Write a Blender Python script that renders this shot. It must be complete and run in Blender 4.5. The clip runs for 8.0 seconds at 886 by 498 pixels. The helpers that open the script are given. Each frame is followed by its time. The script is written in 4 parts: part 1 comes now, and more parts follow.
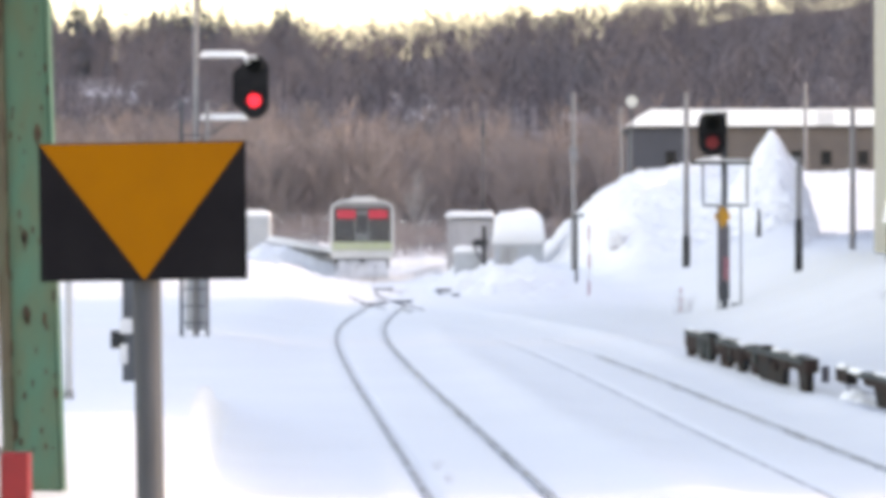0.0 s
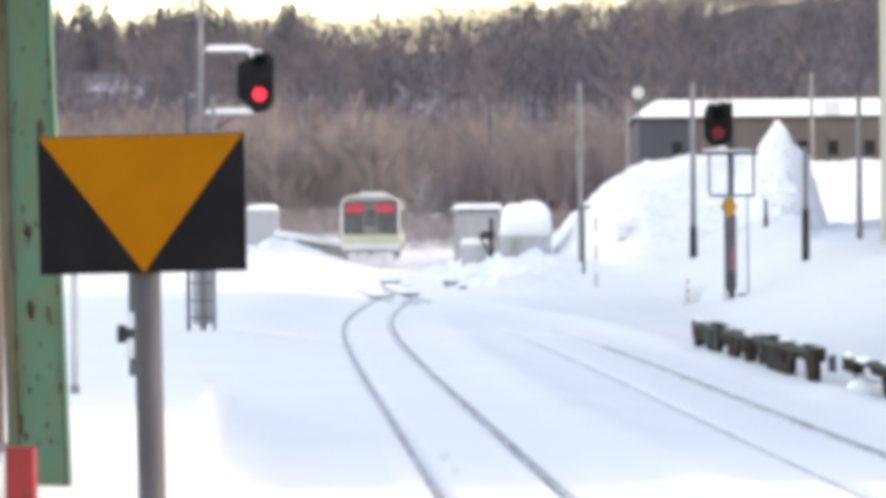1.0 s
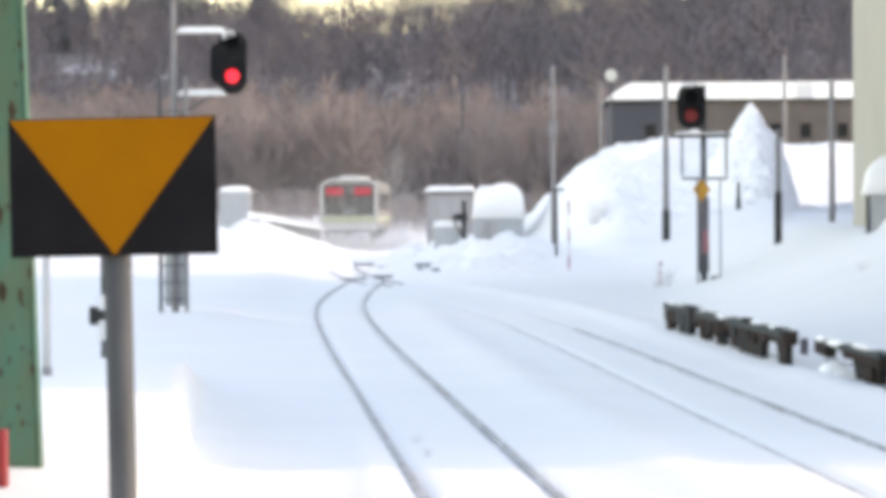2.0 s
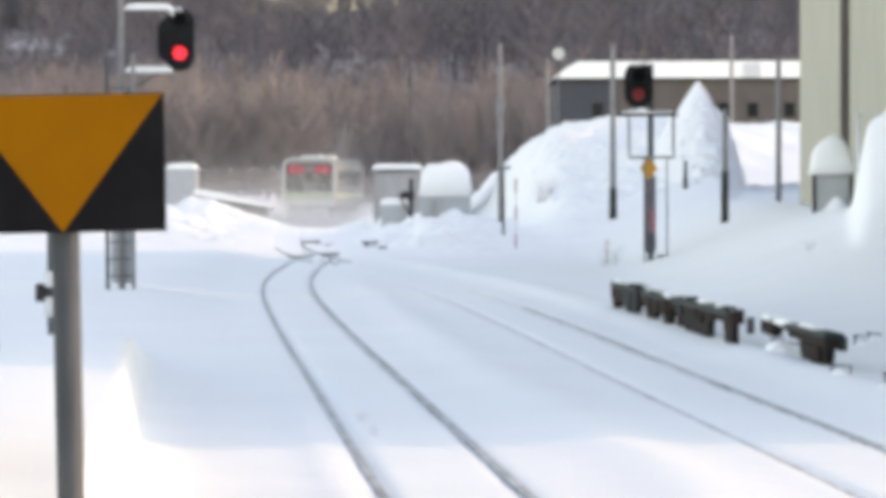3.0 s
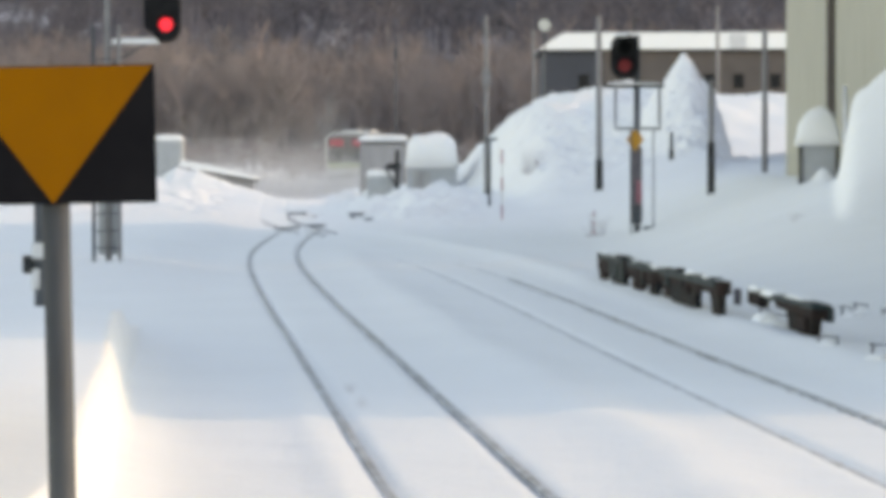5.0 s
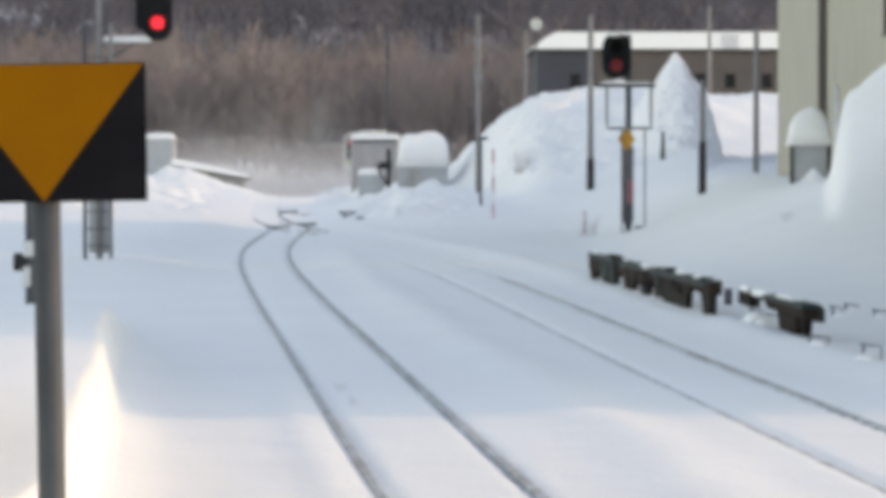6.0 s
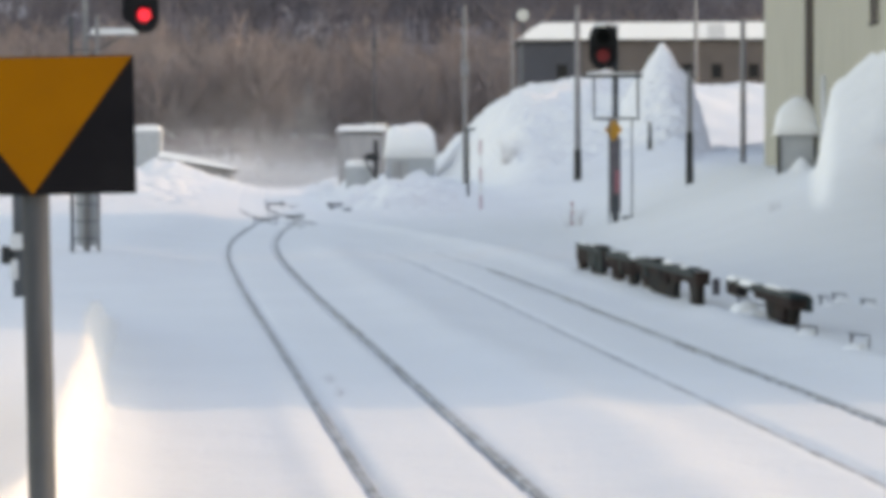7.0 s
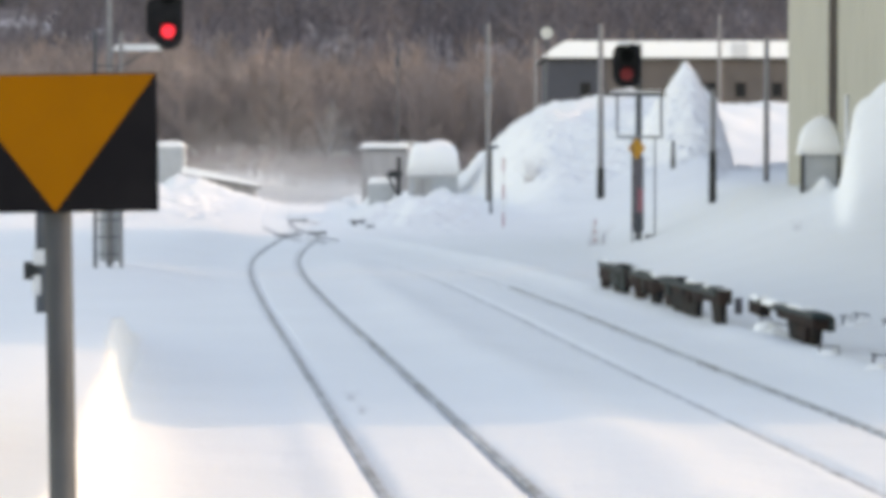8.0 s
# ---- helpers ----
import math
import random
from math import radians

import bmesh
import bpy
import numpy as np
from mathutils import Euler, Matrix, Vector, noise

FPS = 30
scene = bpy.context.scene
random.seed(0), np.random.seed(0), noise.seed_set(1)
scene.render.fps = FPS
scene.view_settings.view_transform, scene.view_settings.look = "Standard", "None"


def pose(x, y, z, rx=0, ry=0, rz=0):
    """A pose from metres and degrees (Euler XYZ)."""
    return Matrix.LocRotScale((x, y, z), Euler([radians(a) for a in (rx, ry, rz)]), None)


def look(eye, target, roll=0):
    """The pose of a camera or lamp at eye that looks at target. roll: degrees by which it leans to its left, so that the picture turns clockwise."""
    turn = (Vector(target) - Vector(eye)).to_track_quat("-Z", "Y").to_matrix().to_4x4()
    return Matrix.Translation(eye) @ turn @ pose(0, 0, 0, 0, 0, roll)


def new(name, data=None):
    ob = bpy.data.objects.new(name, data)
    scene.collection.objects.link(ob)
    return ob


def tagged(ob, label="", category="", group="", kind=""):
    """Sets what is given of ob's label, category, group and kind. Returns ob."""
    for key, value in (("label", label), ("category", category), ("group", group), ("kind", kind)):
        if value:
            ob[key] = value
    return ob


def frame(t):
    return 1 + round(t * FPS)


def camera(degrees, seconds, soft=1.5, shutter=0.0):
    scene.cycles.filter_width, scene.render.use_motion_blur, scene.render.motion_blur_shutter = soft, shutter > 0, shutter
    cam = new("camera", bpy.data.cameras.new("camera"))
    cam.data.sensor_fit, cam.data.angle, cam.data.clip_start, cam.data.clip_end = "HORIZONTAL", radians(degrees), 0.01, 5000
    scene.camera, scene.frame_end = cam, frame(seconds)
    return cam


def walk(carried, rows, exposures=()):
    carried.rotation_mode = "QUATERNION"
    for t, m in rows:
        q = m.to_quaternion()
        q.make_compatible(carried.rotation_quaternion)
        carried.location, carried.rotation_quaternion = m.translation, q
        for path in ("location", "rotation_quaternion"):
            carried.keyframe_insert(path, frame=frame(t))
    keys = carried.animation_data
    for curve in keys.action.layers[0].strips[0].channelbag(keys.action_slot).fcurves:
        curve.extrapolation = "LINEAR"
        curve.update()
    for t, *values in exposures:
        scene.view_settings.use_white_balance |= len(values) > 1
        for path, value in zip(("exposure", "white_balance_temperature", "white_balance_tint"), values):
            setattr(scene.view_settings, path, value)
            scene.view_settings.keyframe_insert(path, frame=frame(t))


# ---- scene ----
EYE = 2.26
PATH = [
    # seconds, right, up, yaw, pitch, roll
    (0.0, -0.0135, 0.0035, 1.4855, -0.305, -0.03), (0.5, -0.0095, 0.0075, 1.6252, -0.237, 0.05),
    (1.0, 0.0115, -0.005, 1.607, -0.416, -0.48), (1.5, 0.0185, 0.0006, 1.2075, -0.494, -0.405),
    (1.7, 0.018, 0.0, 1.38, -0.60, -0.41), (2.8, 0.013, -0.001, 0.32, -0.895, -0.16),
    (3.0, 0.012, 0.0003, 0.357, -1.047, -0.146), (3.5, 0.0245, -0.004, 0.7624, -1.345, -0.295),
    (4.0, 0.0117, -0.0089, 0.6076, -1.2245, -0.243), (4.5, 0.005, -0.0078, 0.6324, -1.346, -0.206),
    (5.0, -0.003, -0.0005, 0.1372, -1.492, -0.186), (6.5, 0.0, 0.0, 0.0, -1.5246, 0.0),
    (7.0, -0.0058, 0.0006, -0.197, -1.647, -0.25), (7.5, -0.0028, 0.005, 0.2034, -1.484, 0.158),
    (8.0, -0.0045, 0.0067, 0.1551, -1.3765, 0.045)]
EXPOSURES = [(0.0, 2.02, 10550, 24), (0.5, 1.96, 10550, 21), (1.0, 2.08, 10550, 22), (1.7, 2.05, 10700, 20), (2.8, 1.87, 10700, 19), (3.5, 1.64, 10950, 17), (4.5, 1.61, 10950, 16), (5.2, 1.43, 11100, 15), (6.5, 1.41, 10700, 18), (7.0, 1.40, 10750, 18), (8.0, 1.62, 10950, 18)]

cam = camera(13.756, 8.0, soft=6.0)
walk(cam, [(t, pose(x, 0, EYE + z, 90 + pitch, 0, yaw) @ pose(0, 0, 0, 0, 0, roll)) for t, x, z, yaw, pitch, roll in PATH], EXPOSURES)

# ---------------------------------------------------------------- light
SUN_UP, SUN_EAST = 22.0, 86.0  # height, and bearing from straight ahead towards the right
world = bpy.data.worlds.new("sky")
scene.world = world
world.use_nodes = True
sky = world.node_tree.nodes.new("ShaderNodeTexSky")
sky.sky_type, sky.sun_disc = "NISHITA", False
sky.sun_elevation, sky.sun_rotation = radians(SUN_UP), radians(SUN_EAST)
sky.air_density, sky.dust_density, sky.ozone_density = 1.0, 0.4, 2.0
world.node_tree.links.new(sky.outputs[0], world.node_tree.nodes["Background"].inputs[0])
world.node_tree.nodes["Background"].inputs[1].default_value = 0.15
sun = new("sun", bpy.data.lights.new("sun", "SUN"))
sun.data.energy, sun.data.angle, sun.data.color = 0.385, radians(0.8), (1.0, 0.84, 0.64)
_e, _a = radians(SUN_UP), radians(SUN_EAST)
sun.matrix_world = look((30, 0, 40), (30 - math.cos(_e) * math.sin(_a), -math.cos(_e) * math.cos(_a), 40 - math.sin(_e)))


# ---------------------------------------------------------------- materials
def material(name, color, rough=0.6, metal=0.0, second=None, scale=6.0, amount=0.5, grain=0.0, grain_scale=60.0, glow=0.0, glow_color=None,
             stretch=(1, 1, 1), spec=0.5, island=0.0):
    """A surface of two colours mixed by a broad noise, with a finer one for relief and roughness."""
    m = bpy.data.materials.new(name)
    m.use_nodes = True
    nt = m.node_tree
    n, ln = nt.nodes, nt.links
    b = n["Principled BSDF"]
    b.inputs["Metallic"].default_value = metal
    b.inputs["Specular IOR Level"].default_value = spec
    co = n.new("ShaderNodeTexCoord")
    mp = n.new("ShaderNodeMapping")
    mp.inputs["Scale"].default_value = stretch
    ln.new(co.outputs["Object"], mp.inputs["Vector"])
    big = n.new("ShaderNodeTexNoise")
    big.inputs["Scale"].default_value, big.inputs["Detail"].default_value = scale, 6
    ln.new(mp.outputs[0], big.inputs["Vector"])
    ramp = n.new("ShaderNodeMapRange")
    ramp.inputs["From Min"].default_value, ramp.inputs["From Max"].default_value = 0.62 - amount * 0.4, 0.72
    ln.new(big.outputs["Fac"], ramp.inputs["Value"])
    mix = n.new("ShaderNodeMix")
    mix.data_type = "RGBA"
    mix.inputs["A"].default_value = (*color, 1)
    mix.inputs["B"].default_value = (*(second or [c * 0.75 for c in color]), 1)
    ln.new(ramp.outputs[0], mix.inputs["Factor"])
    last = mix.outputs["Result"]
    if island:
        geo = n.new("ShaderNodeNewGeometry")
        hsv = n.new("ShaderNodeHueSaturation")
        rng = n.new("ShaderNodeMapRange")
        rng.inputs["To Min"].default_value, rng.inputs["To Max"].default_value = 1 - island, 1 + island
        ln.new(geo.outputs["Random Per Island"], rng.inputs["Value"])
        ln.new(rng.outputs[0], hsv.inputs["Value"])
        ln.new(last, hsv.inputs["Color"])
        last = hsv.outputs[0]
    ln.new(last, b.inputs["Base Color"])
    fine = n.new("ShaderNodeTexNoise")
    fine.inputs["Scale"].default_value, fine.inputs["Detail"].default_value = grain_scale, 4
    ln.new(mp.outputs[0], fine.inputs["Vector"])
    rr = n.new("ShaderNodeMapRange")
    rr.inputs["To Min"].default_value, rr.inputs["To Max"].default_value = max(0.03, rough - 0.12), min(1, rough + 0.12)
    ln.new(fine.outputs["Fac"], rr.inputs["Value"])
    ln.new(rr.outputs[0], b.inputs["Roughness"])
    if grain:
        bump = n.new("ShaderNodeBump")
        bump.inputs["Distance"].default_value = grain
        ln.new(fine.outputs["Fac"], bump.inputs["Height"])
        ln.new(bump.outputs[0], b.inputs["Normal"])
    if glow:
        b.inputs["Emission Color"].default_value = (*(glow_color or color), 1)
        b.inputs["Emission Strength"].default_value = glow
    return m


def snow_material(name, color=(0.895, 0.895, 0.90), lumps=0.06):
    m = material(name, color, 0.75, second=[c * 0.965 for c in color], scale=0.35, amount=0.9, grain=0.012, grain_scale=9.0, spec=0.25)
    n, ln = m.node_tree.nodes, m.node_tree.links
    co = n.new("ShaderNodeTexCoord")
    soft = n.new("ShaderNodeTexNoise")
    soft.inputs["Scale"].default_value, soft.inputs["Detail"].default_value = 1.1, 5
    ln.new(co.outputs["Object"], soft.inputs["Vector"])
    b2 = n.new("ShaderNodeBump")
    b2.inputs["Distance"].default_value = lumps
    ln.new(soft.outputs["Fac"], b2.inputs["Height"])
    fine = [x for x in n if x.type == "BUMP" and x != b2][0]
    ln.new(fine.outputs[0], b2.inputs["Normal"])
    ln.new(b2.outputs[0], n["Principled BSDF"].inputs["Normal"])
    return m


SNOW = snow_material("snow")
SNOW_CAP = snow_material("snow_cap", (0.90, 0.90, 0.905), 0.03)
BRUSH = material("brushy_hillside", (0.115, 0.10, 0.112), 0.9, second=(0.17, 0.16, 0.18), scale=0.05, amount=0.4, grain=0.2, grain_scale=1.2)
SNOWY_BRUSH = material("snowy_brush", (0.40, 0.40, 0.44), 0.9, second=(0.26, 0.255, 0.28), scale=0.08, amount=0.7, grain=0.2, grain_scale=1.2)
STEEL_RAIL = material("rail_steel", (0.17, 0.16, 0.157), 0.6, metal=0.2, second=(0.66, 0.68, 0.71), scale=4.3, amount=0.7, grain=0.002)
FROSTED_RAIL = material("frosted_rail", (0.20, 0.19, 0.19), 0.6, second=(0.74, 0.76, 0.79), scale=2.3, amount=0.95, grain=0.002)
GALV = material("galvanised_steel", (0.072, 0.082, 0.096), 0.7, second=(0.046, 0.051, 0.061), scale=9, amount=0.6, grain=0.002, stretch=(1, 1, 0.25))
GREEN = material("green_paint", (0.035, 0.14, 0.10), 0.6, second=(0.075, 0.11, 0.065), scale=7, amount=0.5, grain=0.004, grain_scale=35, stretch=(1, 1, 0.3))
RUST = material("rust", (0.075, 0.045, 0.028), 0.9, second=(0.028, 0.022, 0.018), scale=14, amount=0.8, grain=0.006)
YELLOW = material("sign_yellow", (0.30, 0.108, 0.0015), 0.6, second=(0.27, 0.097, 0.0015), scale=5, amount=0.6, spec=0.12)
BLACK = material("sign_black", (0.006, 0.006, 0.009), 0.6, second=(0.009, 0.009, 0.012), scale=6, spec=0.1)
SIGNAL_BLACK = material("signal_black", (0.010, 0.010, 0.012), 0.7, second=(0.016, 0.016, 0.018), scale=5, spec=0.15)
SIGNAL_RED = material("signal_red_lens", (0.5, 0.01, 0.03), 0.3, glow=0.5, glow_color=(1.0, 0.02, 0.06))
SIGNAL_RED_DIM = material("signal_red_lens_dim", (0.16, 0.01, 0.012), 0.6, glow=0.012, glow_color=(1.0, 0.04, 0.07))
HOOD_GREY = material("worn_hood_grey", (0.035, 0.038, 0.036), 0.7, second=(0.022, 0.023, 0.022), scale=6, spec=0.2)
LENS_DARK = material("unlit_lens", (0.006, 0.007, 0.007), 0.6, spec=0.05)
CONCRETE = material("concrete_pole", (0.25, 0.245, 0.25), 0.85, second=(0.19, 0.185, 0.19), scale=3, amount=0.6, grain=0.004)
DARK_STEEL = material("dark_steel", (0.026, 0.029, 0.032), 0.7, second=(0.045, 0.04, 0.037), scale=8, grain=0.002, spec=0.2)
PALE_STEEL = material("pale_painted_steel", (0.62, 0.63, 0.65), 0.55, second=(0.5, 0.51, 0.53), scale=6)
ORANGE = material("orange_board", (0.66, 0.30, 0.03), 0.6, second=(0.55, 0.24, 0.03), scale=7)
RED = material("red_paint", (0.27, 0.014, 0.02), 0.6, second=(0.20, 0.012, 0.017), scale=8)
WHITE = material("white_paint", (0.72, 0.72, 0.72), 0.55, second=(0.62, 0.62, 0.62), scale=5)
CABINET = material("grey_cabinet", (0.42, 0.44, 0.46), 0.6, second=(0.36, 0.38, 0.4), scale=3, grain=0.003)
SHED_PALE = material("grey_sheeting", (0.42, 0.40, 0.405), 0.8, second=(0.33, 0.315, 0.32), scale=1.5, amount=0.6, grain=0.004, stretch=(3, 3, 0.4))
CAGE = material("pale_galvanised_steel", (0.23, 0.24, 0.26), 0.65, second=(0.15, 0.16, 0.17), scale=7, amount=0.6, grain=0.002)
SHED_GREY = material("weathered_grey_boards", (0.44, 0.43, 0.425), 0.85, second=(0.28, 0.27, 0.265), scale=2, amount=0.7, grain=0.006, stretch=(3, 3, 0.4))
CREAM = material("cream_siding", (0.42, 0.40, 0.33), 0.8, second=(0.36, 0.34, 0.28), scale=1.2, amount=0.7, grain=0.006, stretch=(2, 2, 0.3))
BROWN_WALL = material("brown_grey_wall", (0.13, 0.108, 0.10), 0.85, second=(0.10, 0.085, 0.08), scale=0.8, amount=0.7, grain=0.01)
SLATE_WALL = material("slate_grey_wall", (0.06, 0.065, 0.08), 0.85, second=(0.05, 0.055, 0.068), scale=0.8, amount=0.7, grain=0.01)
BROWN_IRON = material("brown_rust", (0.050, 0.032, 0.027), 0.95, second=(0.024, 0.020, 0.020), scale=5, amount=0.7, grain=0.01, spec=0.1)
PANE = material("window_pane", (0.012, 0.013, 0.016), 0.2, spec=0.25)
OLD_IRON = material("rusted_iron", (0.030, 0.022, 0.018), 0.9, second=(0.016, 0.020, 0.023), scale=3, amount=0.6, grain=0.008, spec=0.15)
# body silver darkened so that the sunlit side sinks into the haze
TRAIN_BODY_DIM = material("train_body_dimmed", (0.22, 0.215, 0.215), 0.7, second=(0.17, 0.168, 0.17), scale=2, spec=0.2)
TRAIN_FRONT = material("train_front_white", (0.60, 0.60, 0.59), 0.5, second=(0.52, 0.52, 0.51), scale=2)
TRAIN_GREEN = material("train_yellow_green", (0.40, 0.44, 0.27), 0.6, second=(0.46, 0.48, 0.36), scale=3)
TRAIN_GREY = material("train_door_grey", (0.10, 0.115, 0.12), 0.4, second=(0.13, 0.14, 0.145), scale=3)
TRAIN_BLACK = material("train_front_black", (0.03, 0.035, 0.042), 0.25, second=(0.045, 0.05, 0.055), scale=3)
CAKED = material("snow_caked_steel", (0.62, 0.63, 0.66), 0.8, second=(0.30, 0.31, 0.33), scale=3, amount=0.45, grain=0.02, grain_scale=12)
TRAIN_GLASS = material("train_glass", (0.05, 0.06, 0.07), 0.1)
TAIL_RED = material("tail_light_red", (0.22, 0.02, 0.04), 0.4, glow=0.085, glow_color=(1.0, 0.05, 0.12))
TWIG_NEAR = material("bare_brown_twigs", (0.238, 0.192, 0.192), 0.95, second=(0.268, 0.232, 0.234), scale=0.15, amount=0.8, island=0.08)
# distance haze is mixed into this paler grey-purple twig colour
TWIG_HAZED = material("bare_hazed_twigs", (0.100, 0.094, 0.118), 0.95, second=(0.138, 0.132, 0.156), scale=0.03, amount=0.8, island=0.06)
# needles lightened towards blue, with the hilltop haze in the colour
NEEDLES_HAZED = material("hazed_conifer", (0.072, 0.090, 0.108), 0.9, second=(0.12, 0.145, 0.17), scale=0.3, amount=0.6, island=0.2)
POWDER = material("powder_snow", (0.64, 0.645, 0.66), 0.9)
LAMP_GLOW = material("lamp_glow", (0.42, 0.45, 0.45), 0.5, glow=0.03, glow_color=(0.9, 1.0, 0.97))
TEAL_IRON = material("dark_teal_iron", (0.014, 0.028, 0.031), 0.7, second=(0.035, 0.045, 0.046), scale=5, amount=0.7, grain=0.006, spec=0.25)
FADED_RED = material("faded_red_paint", (0.40, 0.13, 0.16), 0.7, second=(0.30, 0.14, 0.17), scale=9, amount=0.7)
PURPLE_GREY = material("purple_grey_steel", (0.16, 0.142, 0.162), 0.7, second=(0.085, 0.08, 0.095), scale=5, amount=0.6, grain=0.003)


# ---------------------------------------------------------------- small tools
def part(name, bm, mat, parent=None, label="", smooth=False):
    """Links a bmesh as one mesh object, under a thing or a part if one is given."""
    me = bpy.data.meshes.new(name)
    if smooth:
        for f in bm.faces:
            f.smooth = True
    bm.to_mesh(me)
    bm.free()
    me.materials.append(mat)
    ob = new(name, me)
    if parent is not None:
        ob.parent = parent
    if label:
        ob["label"] = label
    return ob


def thing(name, at, label, category, group="", kind="", turn=0.0):
    ob = new(name)
    ob.empty_display_size = 0.2
    ob.matrix_basis = pose(*at, 0, 0, turn)
    return tagged(ob, label, category, group, kind)


def box(bm, x0, x1, y0, y1, z0, z1, bevel=0.0):
    made = bmesh.ops.create_cube(bm, size=1.0)["verts"]
    bmesh.ops.scale(bm, vec=(x1 - x0, y1 - y0, z1 - z0), verts=made)
    bmesh.ops.translate(bm, vec=((x0 + x1) / 2, (y0 + y1) / 2, (z0 + z1) / 2), verts=made)
    if bevel:
        edges = {e for v in made for e in v.link_edges}
        bmesh.ops.bevel(bm, geom=list(edges), offset=bevel, segments=2, affect="EDGES", profile=0.5)
    return bm


def boxed(*size, bevel=0.0):
    return box(bmesh.new(), *size, bevel=bevel)


def rod(bm, a, b, r0, r1=None, sides=10):
    a, b = Vector(a), Vector(b)
    r1 = r0 if r1 is None else r1
    m = Matrix.Translation((a + b) / 2) @ (b - a).to_track_quat("Z", "Y").to_matrix().to_4x4()
    bmesh.ops.create_cone(bm, cap_ends=True, segments=sides, radius1=r0, radius2=r1, depth=(b - a).length, matrix=m)
    return bm


def rodded(a, b, r0, r1=None, sides=10):
    return rod(bmesh.new(), a, b, r0, r1, sides)


def plate(outline, y0, y1):
    """A plate in the x-z plane with the given outline, between two depths."""
    bm = bmesh.new()
    front = [bm.verts.new((x, y0, z)) for x, z in outline]
    back = [bm.verts.new((x, y1, z)) for x, z in outline]
    bm.faces.new(front)
    bm.faces.new(back[::-1])
    for i in range(len(outline)):
        j = (i + 1) % len(outline)
        bm.faces.new((front[j], front[i], back[i], back[j]))
    bmesh.ops.recalc_face_normals(bm, faces=bm.faces)
    return bm


def snow_dome(w, d, h, seed, sharp=2.6, drop=0.05):
    """A rounded cushion of snow, w by d, h high, with an uneven skin and a lip that sags."""
    bm = bmesh.new()
    n = 16
    rows = []
    for j in range(n + 1):
        row = []
        for i in range(n + 1):
            a, b = 2 * i / n - 1, 2 * j / n - 1
            k = max(abs(a), abs(b))
            f = (1 - min(1, abs(a)) ** sharp) * (1 - min(1, abs(b)) ** sharp)
            z = h * max(0.0, f) ** 0.45
            x, y = a * w / 2, b * d / 2
            z += 0.11 * h * noise.noise(Vector((x * 2 + seed, y * 2, 0.3))) * (1 if f > 0 else 0)
            row.append(bm.verts.new((x, y, z if k < 0.999 else -drop)))
        rows.append(row)
    for j in range(n):
        for i in range(n):
            bm.faces.new((rows[j][i], rows[j][i + 1], rows[j + 1][i + 1], rows[j + 1][i]))
    under = [rows[0][i] for i in range(n + 1)] + [rows[j][n] for j in range(1, n + 1)] + [rows[n][i] for i in range(n - 1, -1, -1)] + [rows[j][0] for j in range(n - 1, 0, -1)]
    bm.faces.new(under[::-1])
    return bm


def smooth_step(a, b, x):
    t = np.clip((x - a) / (b - a), 0, 1)
    return t * t * (3 - 2 * t)


def line_through(points):
    """A smooth line x(y) through some stations along the track."""
    ys = np.array([p[0] for p in points], float)
    xs = np.array([p[1] for p in points], float)
    slope = np.gradient(xs, ys)

    def at(y):
        y = np.asarray(y, float)
        i = np.clip(np.searchsorted(ys, y) - 1, 0, len(ys) - 2)
        h = ys[i + 1] - ys[i]
        t = np.clip((y - ys[i]) / h, 0, 1)
        out = ((1 + 2 * t) * (1 - t) ** 2 * xs[i] + t * (1 - t) ** 2 * h * slope[i]
               + t * t * (3 - 2 * t) * xs[i + 1] + t * t * (t - 1) * h * slope[i + 1])
        return out + np.where(y < ys[0], (y - ys[0]) * slope[0], 0) + np.where(y > ys[-1], (y - ys[-1]) * slope[-1], 0)
    return at


GAUGE = 1.067
main_line = line_through([(0, 5.35), (30, 3.15), (43, 2.22), (57, 1.25), (71, 0.15), (85, -1.25), (98, -2.9), (110, -4.45), (127, -6.05), (144, -7.0), (160, -7.7),
                          (175, -8.3), (190, -8.5), (204, -8.0), (219, -6.9), (228, -6.05), (240, -5.2), (255, -4.4), (277, -3.6), (310, -2.6)])
side_line = line_through([(0, 1.97), (24, 0.147), (34, -0.62), (44, -1.38), (55, -2.22), (63, -2.80), (76, -3.66), (85, -4.10), (96, -4.38), (104, -4.47), (116, -4.7), (132, -5.3), (150, -5.9)])


# ---------------------------------------------------------------- ground
def lumps(x, y, size, seed):
    """A cheap sum of sines that never repeats within view."""
    a = np.sin(x / size * 1.3 + seed) * np.cos(y / size * 0.9 + seed * 2.1)
    b = np.sin(x / size * 2.7 + y / size * 1.9 + seed * 0.7) * 0.5
    c = np.cos(x / size * 4.9 - y / size * 5.3 + seed * 3.3) * 0.25
    return (a + b + c) / 1.75


def chunks(x, y, size, seed):
    """Uneven blocks between nought and one, as a plough or a blower leaves them: noise on a lattice, steepened."""
    def corner(i, j):
        v = np.sin(i * 127.1 + j * 311.7 + seed * 74.7) * 43758.5453
        return v - np.floor(v)
    u, v = x / size, y / size
    i, j = np.floor(u), np.floor(v)
    f, g = smooth_step(0.15, 0.85, u - i), smooth_step(0.15, 0.85, v - j)
    low = corner(i, j) * (1 - f) + corner(i + 1, j) * f
    high = corner(i, j + 1) * (1 - f) + corner(i + 1, j + 1) * f
    return low * (1 - g) + high * g


